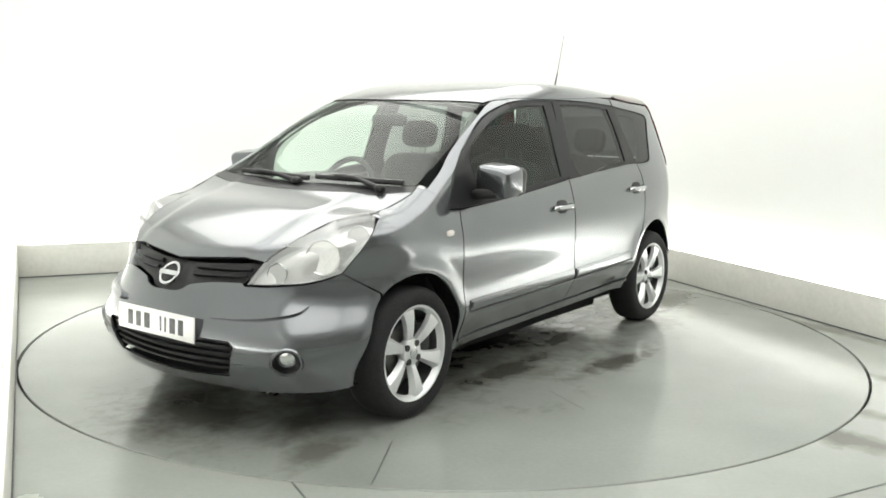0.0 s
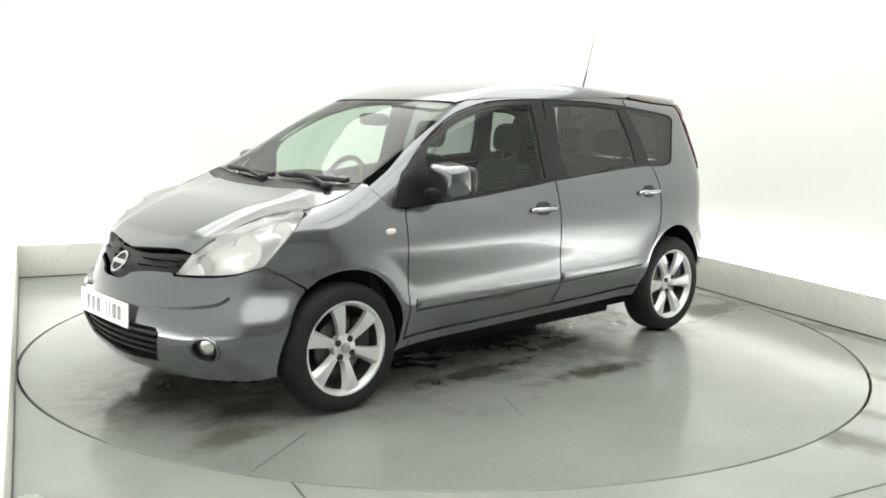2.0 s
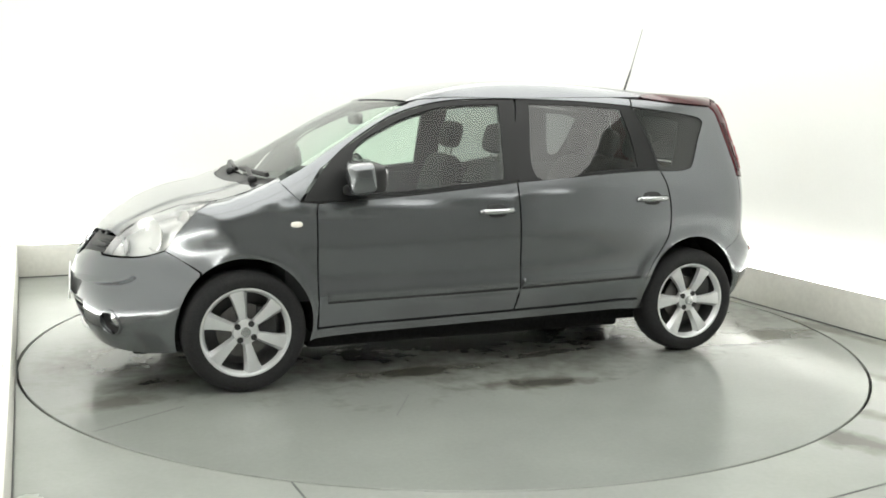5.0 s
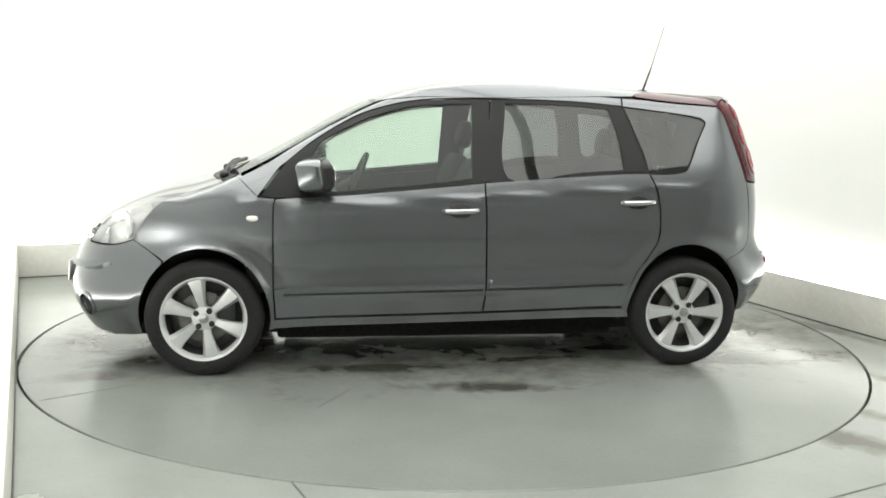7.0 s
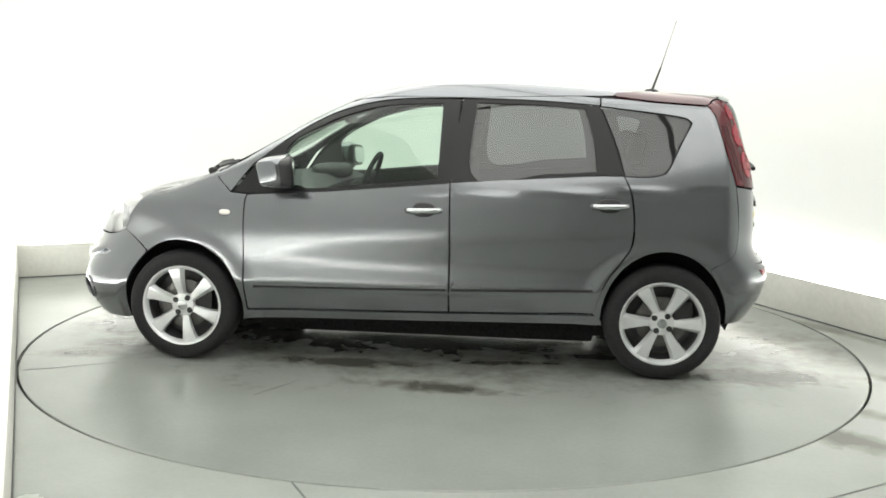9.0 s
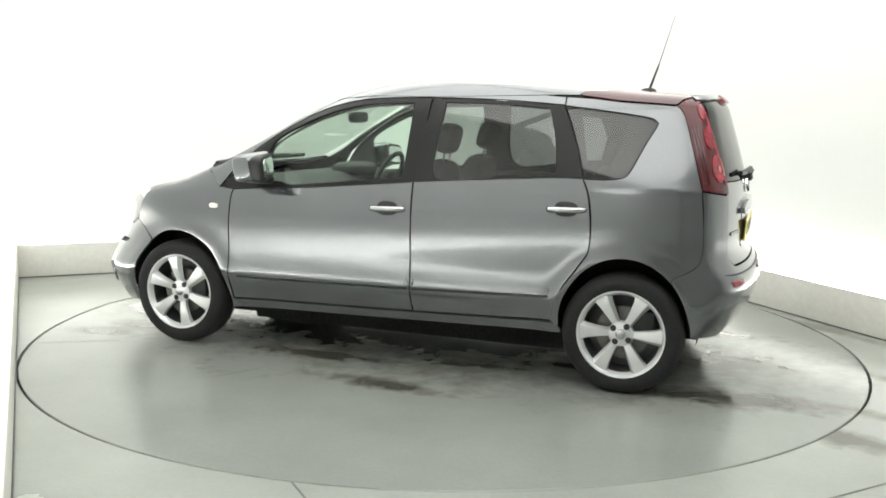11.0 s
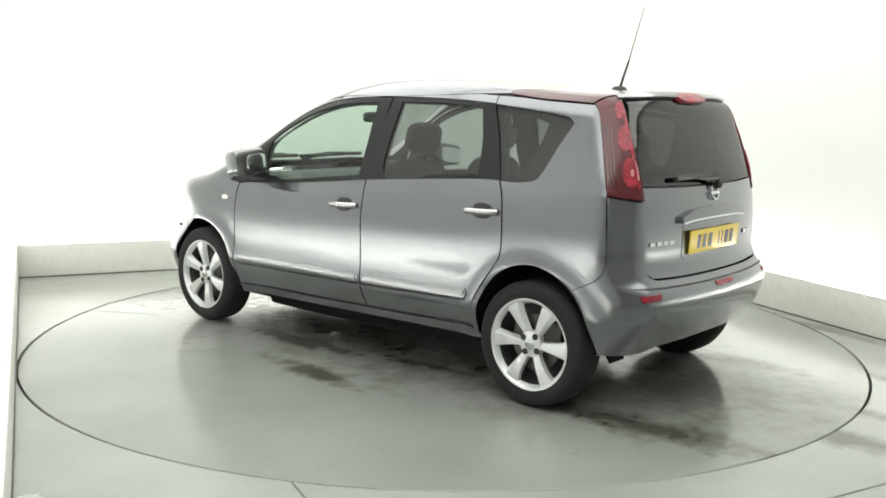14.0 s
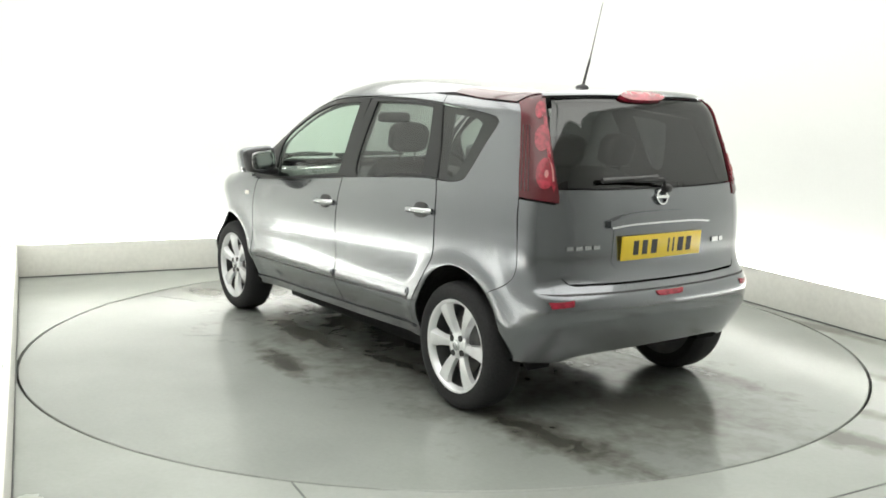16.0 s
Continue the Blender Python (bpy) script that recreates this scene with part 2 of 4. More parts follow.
def form(p):
    """Below zero inside the body, about the distance in metres near its skin."""
    x, y, z = p[:, 0], np.abs(p[:, 1]), p[:, 2]
    zz = z + .06 * (np.minimum(x, .9) - ramp((x - .9) / .5)) * ramp((z - .5) / .5)
    w = PLAN(x) + TUMBLE(zz)
    for hub in (1.379, -1.221):  # flared wheel arches
        r = np.hypot(x - hub, z - .31)
        w = w + .011 * np.exp(-((r - .375) / .045) ** 2) * (z < .9)
    w = w + .0016 * np.exp(-((zz - .935) / .012) ** 2) * np.clip((1.5 - x) / .3, 0, 1)  # shoulder crease
    w = w - .024 * ramp((.455 - z) / .17) * ramp((1.06 - x) / .34) * ramp((x + .98) / .30)  # doors tuck in above the sills
    side = y - w
    front = x - (FRONT(z) - (.33 * y ** 2 + .22 * y ** 4) * SWEEP(z))
    rear = -x - (REAR(z) - .13 * y ** 2 - .10 * y ** 4)
    slope = np.where(x > .3, .87, 1.0)
    fold = .0055 * np.tanh((.43 - .10 * (x - 1.4) - y) / .020) * ramp((x - 1.1) / .3)  # folds in the bonnet
    top = (z - (TOP(x) + fold - .035 * y ** 2 - (.02 + .08 * np.clip((1.2 - x) / .6, 0, 1)) * y ** 4)) * slope
    body = smooth_max(side, front, .24)
    body = smooth_max(body, rear, .16)
    return smooth_max(body, top, .09)


def normal_of(p):
    g = np.stack([form(p + e) - form(p - e) for e in np.eye(3) * .004], 1)
    return g / np.linalg.norm(g, axis=1, keepdims=True)


def meet(start, way, reach):
    """Where rays from start along way first meet the skin."""
    n = len(start)
    lo, hi, found = np.zeros(n), np.full(n, reach), np.zeros(n, bool)
    last = np.zeros(n)
    for s in np.linspace(0, reach, 70)[1:]:
        inside = (form(start + way * s) < 0) & ~found
        lo[inside], hi[inside] = last[inside], s
        found |= inside
        last[:] = s
    for _ in range(22):
        mid = (lo + hi) / 2
        inside = form(start + way * mid[:, None]) < 0
        hi, lo = np.where(inside, mid, hi), np.where(inside, lo, mid)
    return start + way * hi[:, None]


# ---- panels cut from the form ----
def bend(points, step):
    """Points along a smooth curve through the given ones."""
    p = [np.array(q, float) for q in points]
    if len(p) < 3:
        n = max(1, int(np.linalg.norm(p[1] - p[0]) / step))
        return [p[0] + (p[1] - p[0]) * i / n for i in range(n)]
    out = []
    ext = [2 * p[0] - p[1]] + p + [2 * p[-1] - p[-2]]
    for a, b, c, d in zip(ext, ext[1:], ext[2:], ext[3:]):
        n = max(1, int(np.linalg.norm(c - b) / step))
        for i in range(n):
            t = i / n
            out.append(.5 * (2 * b + (c - a) * t + (2 * a - 5 * b + 4 * c - d) * t * t + (3 * b - 3 * c + d - a) * t ** 3))
    return out


def outline_of(runs, step, inset=0.0):
    """A closed outline from runs, each a smooth curve; corners lie where runs meet."""
    pts = []
    for a, b in zip(runs, runs[1:] + runs[:1]):
        pts += bend(list(a) + ([b[0]] if np.linalg.norm(np.subtract(a[-1], b[0])) > 1e-6 else []), step)
    keep = [p for i, p in enumerate(pts) if np.linalg.norm(p - pts[i - 1]) > step * .12]
    p = np.array(keep)
    if inset:
        q, r = np.roll(p, 1, 0), np.roll(p, -1, 0)
        d = r - q
        n = np.stack([-d[:, 1], d[:, 0]], 1) / np.maximum(np.linalg.norm(d, axis=1, keepdims=True), 1e-9)
        area = (p[:, 0] * r[:, 1] - r[:, 0] * p[:, 1]).sum()
        p = p + n * inset * (1 if area > 0 else -1)
    return p


def within(pts, poly):
    x, y = pts[:, 0], pts[:, 1]
    inside = np.zeros(len(pts), bool)
    for (ax, ay), (bx, by) in zip(poly, np.roll(poly, -1, 0)):
        cross = ((ay > y) != (by > y)) & (x < (bx - ax) * (y - ay) / (by - ay + 1e-12) + ax)
        inside ^= cross
    return inside


ROUND = .95  # metres that one radian of turn stands for in the outlines given by angle


def thrown(kind, q):
    """From outline coordinates to the skin."""
    a, b = q[:, 0], q[:, 1]
    o, one = np.zeros(len(a)), np.ones(len(a))
    if kind == "side":
        return meet(np.stack([a, 1.15 * one, b], 1), np.stack([o, -one, o], 1), .95)
    if kind == "top":
        return meet(np.stack([a, b, 1.9 * one], 1), np.stack([o, o, -one], 1), 1.5)
    if kind == "nose":
        return meet(np.stack([2.5 * one, a, b], 1), np.stack([-one, o, o], 1), 1.6)
    if kind == "tail":
        return meet(np.stack([-2.2 * one, a, b], 1), np.stack([one, o, o], 1), 1.4)
    s = 1 if kind == "front" else -1
    w = np.stack([s * np.cos(a / ROUND), np.sin(a / ROUND), o], 1)
    return meet(np.stack([s * one, o, b], 1) + w * 1.7, -w, 1.55)


def panel(name, kind, runs, mat, parent, label="", holes=(), lift=0.0, thick=.012, step=.028, inset=.0016, both=False, right=False, sheet=False, tray=False):
    """A panel of the car's skin, cut to an outline, with folded edges. both: the outline given is the left half from front to back, or top to bottom.
    lift: how far it lies above the skin."""
    turned = kind in ("front", "rear")

    def scaled(rs):
        return [[(radians(a) * ROUND if turned else a, b) for a, b in r] for r in rs]
    runs, holes = scaled(runs), [scaled(h) for h in holes]
    if both:
        ax = 1 if kind == "top" else 0
        runs = runs + [[tuple(-v if i == ax else v for i, v in enumerate(p)) for p in reversed(r)] for r in reversed(runs)]
    rim = outline_of(runs, step * .7, inset)
    loops = [rim] + [outline_of(h, step * .6, -inset) for h in holes]
    lo, hi = rim.min(0), rim.max(0)
    gx, gy = np.meshgrid(np.arange(lo[0], hi[0], step), np.arange(lo[1], hi[1], step))
    gx[1::2] += step / 2
    g = np.stack([gx.ravel(), gy.ravel()], 1)
    ok = within(g, rim)
    for h in loops[1:]:
        ok &= ~within(g, h)
    every = np.concatenate(loops)
    near = np.array([np.min(((every - p) ** 2).sum(1)) for p in g]) if len(g) else np.zeros(0)
    g = g[ok & (near > (step * .45) ** 2)]
    verts, edges = [], []
    for l in loops:
        n0 = len(verts)
        verts += [Vector(p) for p in l]
        edges += [(n0 + i, n0 + (i + 1) % len(l)) for i in range(len(l))]
    verts += [Vector(p) for p in g]
    v2, _, faces, _, _, _ = delaunay_2d_cdt(verts, edges, [], 0, 1e-6)
    q = np.array([tuple(v) for v in v2])
    f = np.array([t for t in faces if len(t) == 3])
    mid = q[f].mean(1)
    ok = within(mid, rim)
    for h in loops[1:]:
        ok &= ~within(mid, h)
    f = f[ok]
    p3 = thrown(kind, q)
    nrm = normal_of(p3)
    p3 = p3 + nrm * lift
    n = len(p3)
    out = np.einsum("ij,ij->i", np.cross(p3[f[:, 1]] - p3[f[:, 0]], p3[f[:, 2]] - p3[f[:, 0]]), nrm[f].mean(1))
    f[out < 0] = f[out < 0][:, ::-1]
    count = {}
    for t in f:
        for a, b in ((t[0], t[1]), (t[1], t[2]), (t[2], t[0])):
            count[(a, b)] = 1
    border = [(a, b) for a, b in count if (b, a) not in count]
    back = p3 - nrm * thick
    allv = np.concatenate([p3, back])
    if right:
        allv = allv * (1, -1, 1)
        nrm = nrm * (1, -1, 1)
    quads = [(b, a, a + n, b + n) for a, b in border]
    tris = [tuple(t) for t in f]
    inner = [(c + n, b + n, a + n) for a, b, c in tris]
    polys = tris if sheet else tris + quads if tray else tris + quads + inner
    if sheet:
        allv = allv[:n]
    if right:
        polys = [t[::-1] for t in polys]
    me = bpy.data.meshes.new(name)
    me.from_pydata([tuple(v) for v in allv], [], [tuple(int(i) for i in t) for t in polys])
    me.materials.append(mat)
    me.shade_smooth()
    me.update()
    normals = [None] * len(me.loops)
    for k, pl in enumerate(me.polygons):
        fn = tuple(pl.normal)
        for li in pl.loop_indices:
            vi = me.loops[li].vertex_index
            normals[li] = tuple(nrm[vi]) if k < len(tris) else fn
    me.normals_split_custom_set(normals)
    ob = new(name, me)
    ob.parent = parent
    return tagged(ob, label)


def pair(name, kind, runs, mat, parent, label="", **more):
    """The panel on the left and its mirror image on the right."""
    a, b = parent if isinstance(parent, tuple) else (parent, parent)
    return panel(name, kind, runs, mat, a, label, **more), panel(name, kind, runs, mat, b, label, right=True, **more)


def arc(cx, cz, rx, rz, a0, a1, n=14):
    return [(cx + rx * math.cos(radians(a0 + (a1 - a0) * i / n)), cz + rz * math.sin(radians(a0 + (a1 - a0) * i / n))) for i in range(n + 1)]


def seen_from(kind, points, other):
    """Outline points of one kind as those of another."""
    q = np.array([(radians(a) * ROUND if kind in ("front", "rear") else a, b) for a, b in points])
    p = thrown(kind, q)
    if other in ("front", "rear"):
        s = 1 if other == "front" else -1
        return [(math.degrees(math.atan2(y, s * x - 1)), z) for x, y, z in p]
    i, j = {"side": (0, 2), "top": (0, 1), "nose": (1, 2), "tail": (1, 2)}[other]
    return [(v[i], v[j]) for v in p.tolist()]


def on_skin(kind, a, b):
    """A point of the skin and its normal."""
    q = np.array([[radians(a) * ROUND if kind in ("front", "rear") else a, b]])
    p = thrown(kind, q)
    return Vector(p[0]), Vector(normal_of(p)[0])


# ---- the booth: turned 24 degrees, white walls above a low painted kerb ----
TURN = Matrix.Rotation(radians(24), 4, "Z")
LEFT, RIGHT, BACK, NEAR, HIGH = -2.461, 2.545, 2.84, -6.2, 3.1
RING = 2.447
RING_AT = Vector((-.012, .02, 0))  # the turntable's middle


def wall(name, lo, hi, mat=WALL, label=""):
    bm = boxed(lo, hi)
    ob = mesh_object(name, bm, mat, smooth=False)
    ob.matrix_world = TURN
    return tagged(ob, label or "plain white painted booth wall", "wall", kind="structure")


wall("wall_left", (LEFT - .26, NEAR - .1, -.1), (LEFT - .15, BACK + .26, HIGH))
wall("wall_right", (RIGHT + .15, NEAR - .1, -.1), (RIGHT + .26, BACK + .26, HIGH))
wall("wall_back", (LEFT - .15, BACK + .15, -.1), (RIGHT + .15, BACK + .26, HIGH))
# unseen wall added here; its grey darkens what the car mirrors
wall("wall_near_added", (LEFT - .15, NEAR - .1, -.1), (RIGHT + .15, NEAR, HIGH), NEAR_WALL, "unseen plain grey wall added behind the camera")
wall("ceiling", (LEFT - .26, NEAR - .1, HIGH + .002), (RIGHT + .26, BACK + .26, HIGH + .1), label="plain white ceiling")["category"] = "ceiling"


def corner(name, cx, cy, r, a0):
    """A coved corner where two walls meet."""
    bm = bmesh.new()
    cols = []
    for i in range(13):
        a = radians(a0 + 90 * i / 12)
        c, s = math.cos(a), math.sin(a)
        cols.append([bm.verts.new((cx + c * q, cy + s * q, z)) for q, z in ((r, .262), (r, HIGH), (r + .02, HIGH), (r + .02, .262))])
    for p, q in zip(cols, cols[1:]):
        for i in range(4):
            bm.faces.new((p[i], p[(i + 1) % 4], q[(i + 1) % 4], q[i]))
    bm.faces.new(cols[0]), bm.faces.new(cols[-1])
    ob = mesh_object(name, bm, WALL)
    ob.matrix_world = TURN
    tagged(ob, "white wall curving softly round the corner", "wall", kind="structure")


COVE = .9
corner("wall_corner_right", RIGHT + .149 - COVE, BACK + .149 - COVE, COVE, 0)


def kerb(name, lo, hi):
    ob = mesh_object(name, boxed(lo, hi, .006), SKIRT)
    ob.matrix_world = TURN
    tagged(ob, "low off-white painted kerb along the wall", "kerb", kind="structure")


kerb("baseboard_left", (LEFT - .03, NEAR + .002, 0), (LEFT, BACK + .028, .262))
kerb("baseboard_right", (RIGHT, NEAR + .002, 0), (RIGHT + .03, BACK + .028, .262))
kerb("baseboard_back", (LEFT + .002, BACK, 0), (RIGHT - .002, BACK + .03, .262))


def build_wash_light(lo, hi):
    """A light trough behind the kerb that washes the wall above it."""
    lamp = new("wall_wash_light")
    tagged(lamp, "long white light strip behind the kerb", "strip light", "strip lights along the walls")
    part("diffuser", boxed((*lo, .235), (*hi, .250), .004), WASH, lamp)
    part("tray", boxed((lo[0] - .006, lo[1] - .006, 0), (hi[0] + .006, hi[1] + .006, .233)), ALU, lamp, smooth=False)
    lamp.matrix_world = TURN


build_wash_light((LEFT - .135, -3.8), (LEFT - .045, BACK - .1))
build_wash_light((RIGHT + .045, -3.2), (RIGHT + .135, BACK - .75))
build_wash_light((LEFT + .1, BACK + .045), (RIGHT - .75, BACK + .135))


for lo, hi in (((LEFT, NEAR + .01), (LEFT + .007, BACK)), ((RIGHT - .007, NEAR + .01), (RIGHT, BACK)), ((LEFT + .008, BACK - .009), (RIGHT - .008, BACK - .001))):
    ob = mesh_object("trim", boxed((*lo, .0005), (*hi, .008), .002), SEAL)
    ob.matrix_world = TURN
    tagged(ob, "dark sealed joint at the foot of the kerb", "joint", kind="structure")


def build_floor():
    """The floor sheet with a round opening for the turntable."""
    bm = bmesh.new()
    n = 160
    inner, drop, outer = [], [], []
    for i in range(n):
        a = 2 * math.pi * (i + .5) / n
        c, s = math.cos(a), math.sin(a)
        inner.append(bm.verts.new(RING_AT + Vector((c * (RING + .013), s * (RING + .013), 0))))
        drop.append(bm.verts.new(RING_AT + Vector((c * (RING + .013), s * (RING + .013), -.05))))
        u, v = math.cos(a - radians(24)), math.sin(a - radians(24))
        far = min(((RIGHT + .15) if u > 0 else (LEFT - .15)) / u if abs(u) > 1e-6 else 99, ((BACK + .15) if v > 0 else NEAR) / v if abs(v) > 1e-6 else 99)
        outer.append(bm.verts.new((c * far, s * far, 0)))
    for i in range(n):
        j = (i + 1) % n
        bm.faces.new((inner[i], inner[j], outer[j], outer[i]))
        bm.faces.new((inner[i], inner[j], drop[j], drop[i]))
    ob = mesh_object("floor", bm, FLOOR, angle=30)
    tagged(ob, "glossy pale grey-green painted floor with wet marks", "floor", kind="structure")
    bm = lathe([(RING - .3, -.045), (RING + .3, -.045), (RING + .3, -.055), (RING - .3, -.055)], 96, True)
    bmesh.ops.rotate(bm, matrix=Matrix.Rotation(radians(90), 3, "X"), verts=bm.verts)
    ob = mesh_object("turntable_pit", bm, GAP)
    ob.location = RING_AT
    tagged(ob, "dark gap round the turntable", "pit", kind="structure")
    for a, b, w in SEAMS:
        a, b = Vector(a), Vector(b)
        u = (b - a).normalized()
        v = Vector((-u.y, u.x)) * w / 2
        bm = bmesh.new()
        top = [bm.verts.new((*q, .0012)) for q in (a - v, b - v, b + v, a + v)]
        low = [bm.verts.new((*q, -.01)) for q in (a - v, b - v, b + v, a + v)]
        bm.faces.new(top)
        for i in range(4):
            bm.faces.new((top[i], top[(i + 1) % 4], low[(i + 1) % 4], low[i]))
        tagged(mesh_object("floor_joint", bm, SEAL, smooth=False), "dark sealed joint between floor plates", "floor joint", kind="structure")


def build_turntable():
    table = new("turntable")
    tagged(table, "round glossy grey turntable with wet tyre marks and the car's shade painted in, flush with the floor", "turntable")
    bm = lathe([(.0005, 0), (RING - .004, 0), (RING, -.004), (RING, -.04), (.0005, -.04)], 192)
    bmesh.ops.rotate(bm, matrix=Matrix.Rotation(radians(90), 3, "X"), verts=bm.verts)
    for v in bm.verts:
        v.co.z = 0 if v.co.z > .02 else v.co.z
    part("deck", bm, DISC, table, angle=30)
    bm = boxed((1.95, -.003, -.01), (2.42, .003, .0008))
    bmesh.ops.transform(bm, matrix=Matrix.Rotation(radians(29.3), 4, "Z"), verts=bm.verts)
    part("deck_joint", bm, SEAL, table, smooth=False)
    bm = boxed((1.29, -.003, -.01), (1.61, .003, .0008))
    bmesh.ops.transform(bm, matrix=Matrix.Rotation(radians(60.4), 4, "Z"), verts=bm.verts)
    part("deck_joint", bm, SEAL, table, smooth=False)
    return table


SEAMS = [((-.575, -2.372), (-.40, -2.72), .008), ((1.12, -2.61), (1.90, -2.175), .010)]
build_floor()
the_table = build_turntable()


def build_ceiling_light(x, y, w, l):
    lamp = new("ceiling_light")
    tagged(lamp, "large white square ceiling light panel", "ceiling light", "ceiling lights")
    part("diffuser", boxed((x - w / 2, y - l / 2, HIGH - .03), (x + w / 2, y + l / 2, HIGH - .012)), GLOW, lamp, smooth=False)
    bm = bmesh.new()
    for lo, hi in (((-w / 2 - .04, -l / 2 - .04), (w / 2 + .04, -l / 2 - .002)), ((-w / 2 - .04, l / 2 + .002), (w / 2 + .04, l / 2 + .04)),
                   ((-w / 2 - .04, -l / 2 - .002), (-w / 2 - .002, l / 2 + .002)), ((w / 2 + .002, -l / 2 - .002), (w / 2 + .04, l / 2 + .002))):
        box(bm, (x + lo[0], y + lo[1], HIGH - .04), (x + hi[0], y + hi[1], HIGH - .0))
    part("lamp_frame", bm, ALU, lamp, smooth=False)
    lamp.matrix_world = TURN


for lx in (-1.19, 1.19):
    for ly in (1.45, -.85, -3.15):
        build_ceiling_light(lx, ly, 2.28, 2.2)


# ---- the car ----
def build_wheel(car, x, side, phase):
    """An alloy wheel with six broad spokes, its outer face towards side."""
    hub = new("wheel")
    hub.parent = car
    hub.location = (x, side * (.725 if x > 0 else .697), .305)
    tagged(hub, "six-spoke silver alloy wheel")
    s = side
    part("tyre", lathe([(.222, s * .088), (.235, s * .094), (.262, s * .097), (.283, s * .091), (.298, s * .074), (.305, s * .045), (.305, -s * .045), (.298, -s * .074),
                        (.27, -s * .095), (.222, -s * .088)], 64, True), RUBBER, hub, "black rubber tyre")
    part("rim", lathe([(.226, s * .080), (.222, s * .090), (.213, s * .088), (.204, s * .076), (.197, s * .060), (.203, s * .058), (.222, s * .07)], 64, True), ALLOY, hub)
    part("barrel", lathe([(.202, s * .060), (.196, s * .03), (.186, -s * .04), (.0005, -s * .045), (.0005, -s * .05), (.215, -s * .085), (.222, -s * .085), (.222, s * .05)], 48, True), BARREL, hub)
    for k in range(6):
        a = radians(60 * k + phase)
        bm = bmesh.new()
        rows = []
        for t, half, out in ((.040, .024, .060), (.075, .023, .070), (.12, .030, .079), (.165, .038, .083), (.206, .050, .081)):
            twist = -.25 * (t - .04)
            c, u = Vector((math.cos(a + twist), 0, math.sin(a + twist))), Vector((-math.sin(a + twist), 0, math.cos(a + twist)))
            rows.append([bm.verts.new(c * t + u * w + Vector((0, s * o, 0))) for w, o in ((-half, out - .026), (-half * .86, out - .004), (half * .35, out + .003), (half * .55, out + .002), (half, out - .024), (0, out - .034))])
        for p, q in zip(rows, rows[1:]):
            for i in range(6):
                bm.faces.new((p[i], p[(i + 1) % 6], q[(i + 1) % 6], q[i]))
        bm.faces.new(rows[0]), bm.faces.new(rows[-1])
        part("spoke", bm, ALLOY, hub)
    part("hub", lathe([(.062, s * .03), (.066, s * .060), (.060, s * .070), (.034, s * .073), (.030, s * .075), (.0005, s * .076)], 32), ALLOY, hub)
    for k in range(4):
        a = radians(90 * k + 35)
        bm = lathe([(.0155, s * .060), (.0155, s * .0755), (.0005, s * .0755)], 12)
        bmesh.ops.translate(bm, vec=(.048 * math.cos(a), 0, .048 * math.sin(a)), verts=bm.verts)
        part("bolt_hole", bm, BLACK, hub)
    part("centre_cap", lathe([(.026, s * .070), (.025, s * .079), (.020, s * .081), (.0005, s * .0815)], 24), SILVER, hub)
    part("brake_disc", lathe([(.135, s * .012), (.135, s * .024), (.06, s * .026), (.05, s * .05), (.0005, s * .05)], 40), STEEL, hub)
    bm = boxed((-.05, -.03, -.07), (.05, .03, .07), .015)
    bmesh.ops.transform(bm, matrix=Matrix.Translation((-.11, s * .02, .05)), verts=bm.verts)
    part("brake_caliper", bm, BLACK, hub)
    return hub


def build_seat(car, x, y, wide=.25, rear=False):
    seat = new("rear_seat" if rear else "front_seat")
    seat.parent = car
    part("cushion", puffed((x + .02, y, .52), (.25, wide, .09)), CLOTH, seat)
    lean = pose(0, 0, 0, 0, -14, 0)
    part("backrest", puffed((x - .25, y, .80), (.075, wide * .95, .32), .5, lean), CLOTH, seat)
    tops = (-.36, 0, .36) if rear else (0,)
    for o in tops:
        part("headrest", puffed((x - .36, y + o, 1.235 if not rear else 1.20), (.05, .125 if not rear else .11, .085), .6, lean), CLOTH, seat)
        for d in (-.05, .05):
            part("headrest_post", tube([(x - .335, y + o + d, 1.05), (x - .36, y + o + d, 1.2)], .006), STEEL, seat)
    return seat


def build_mirror(car, right):
    f = -1 if right else 1
    mir = new("door_mirror")
    mir.parent = car
    bm = puffed((.818, f * .878, 1.066), (.072, .110, .076), .42, pose(0, 0, 0, f * -6, 8, f * -10))
    part("housing", bm, PAINT, mir, "grey painted mirror housing")
    part("mirror_base", puffed((.815, f * .835, 1.000), (.072, .10, .030), .6, pose(0, 0, 0, f * 8, 0, 0)), BLACK, mir, "black mirror base")
    part("bezel", puffed((.766, f * .876, 1.064), (.040, .106, .073), .42, pose(0, 0, 0, f * -6, 4, f * 12)), BLACK, mir, "black mirror bezel")
    bm = puffed((-.012, 0, 0), (.004, .082, .056), .5)
    bmesh.ops.transform(bm, matrix=Matrix.Translation((.734, f * .876, 1.062)) @ pose(0, 0, 0, f * -6, 4, f * 12), verts=bm.verts)
    part("mirror_glass", bm, CHROME, mir)


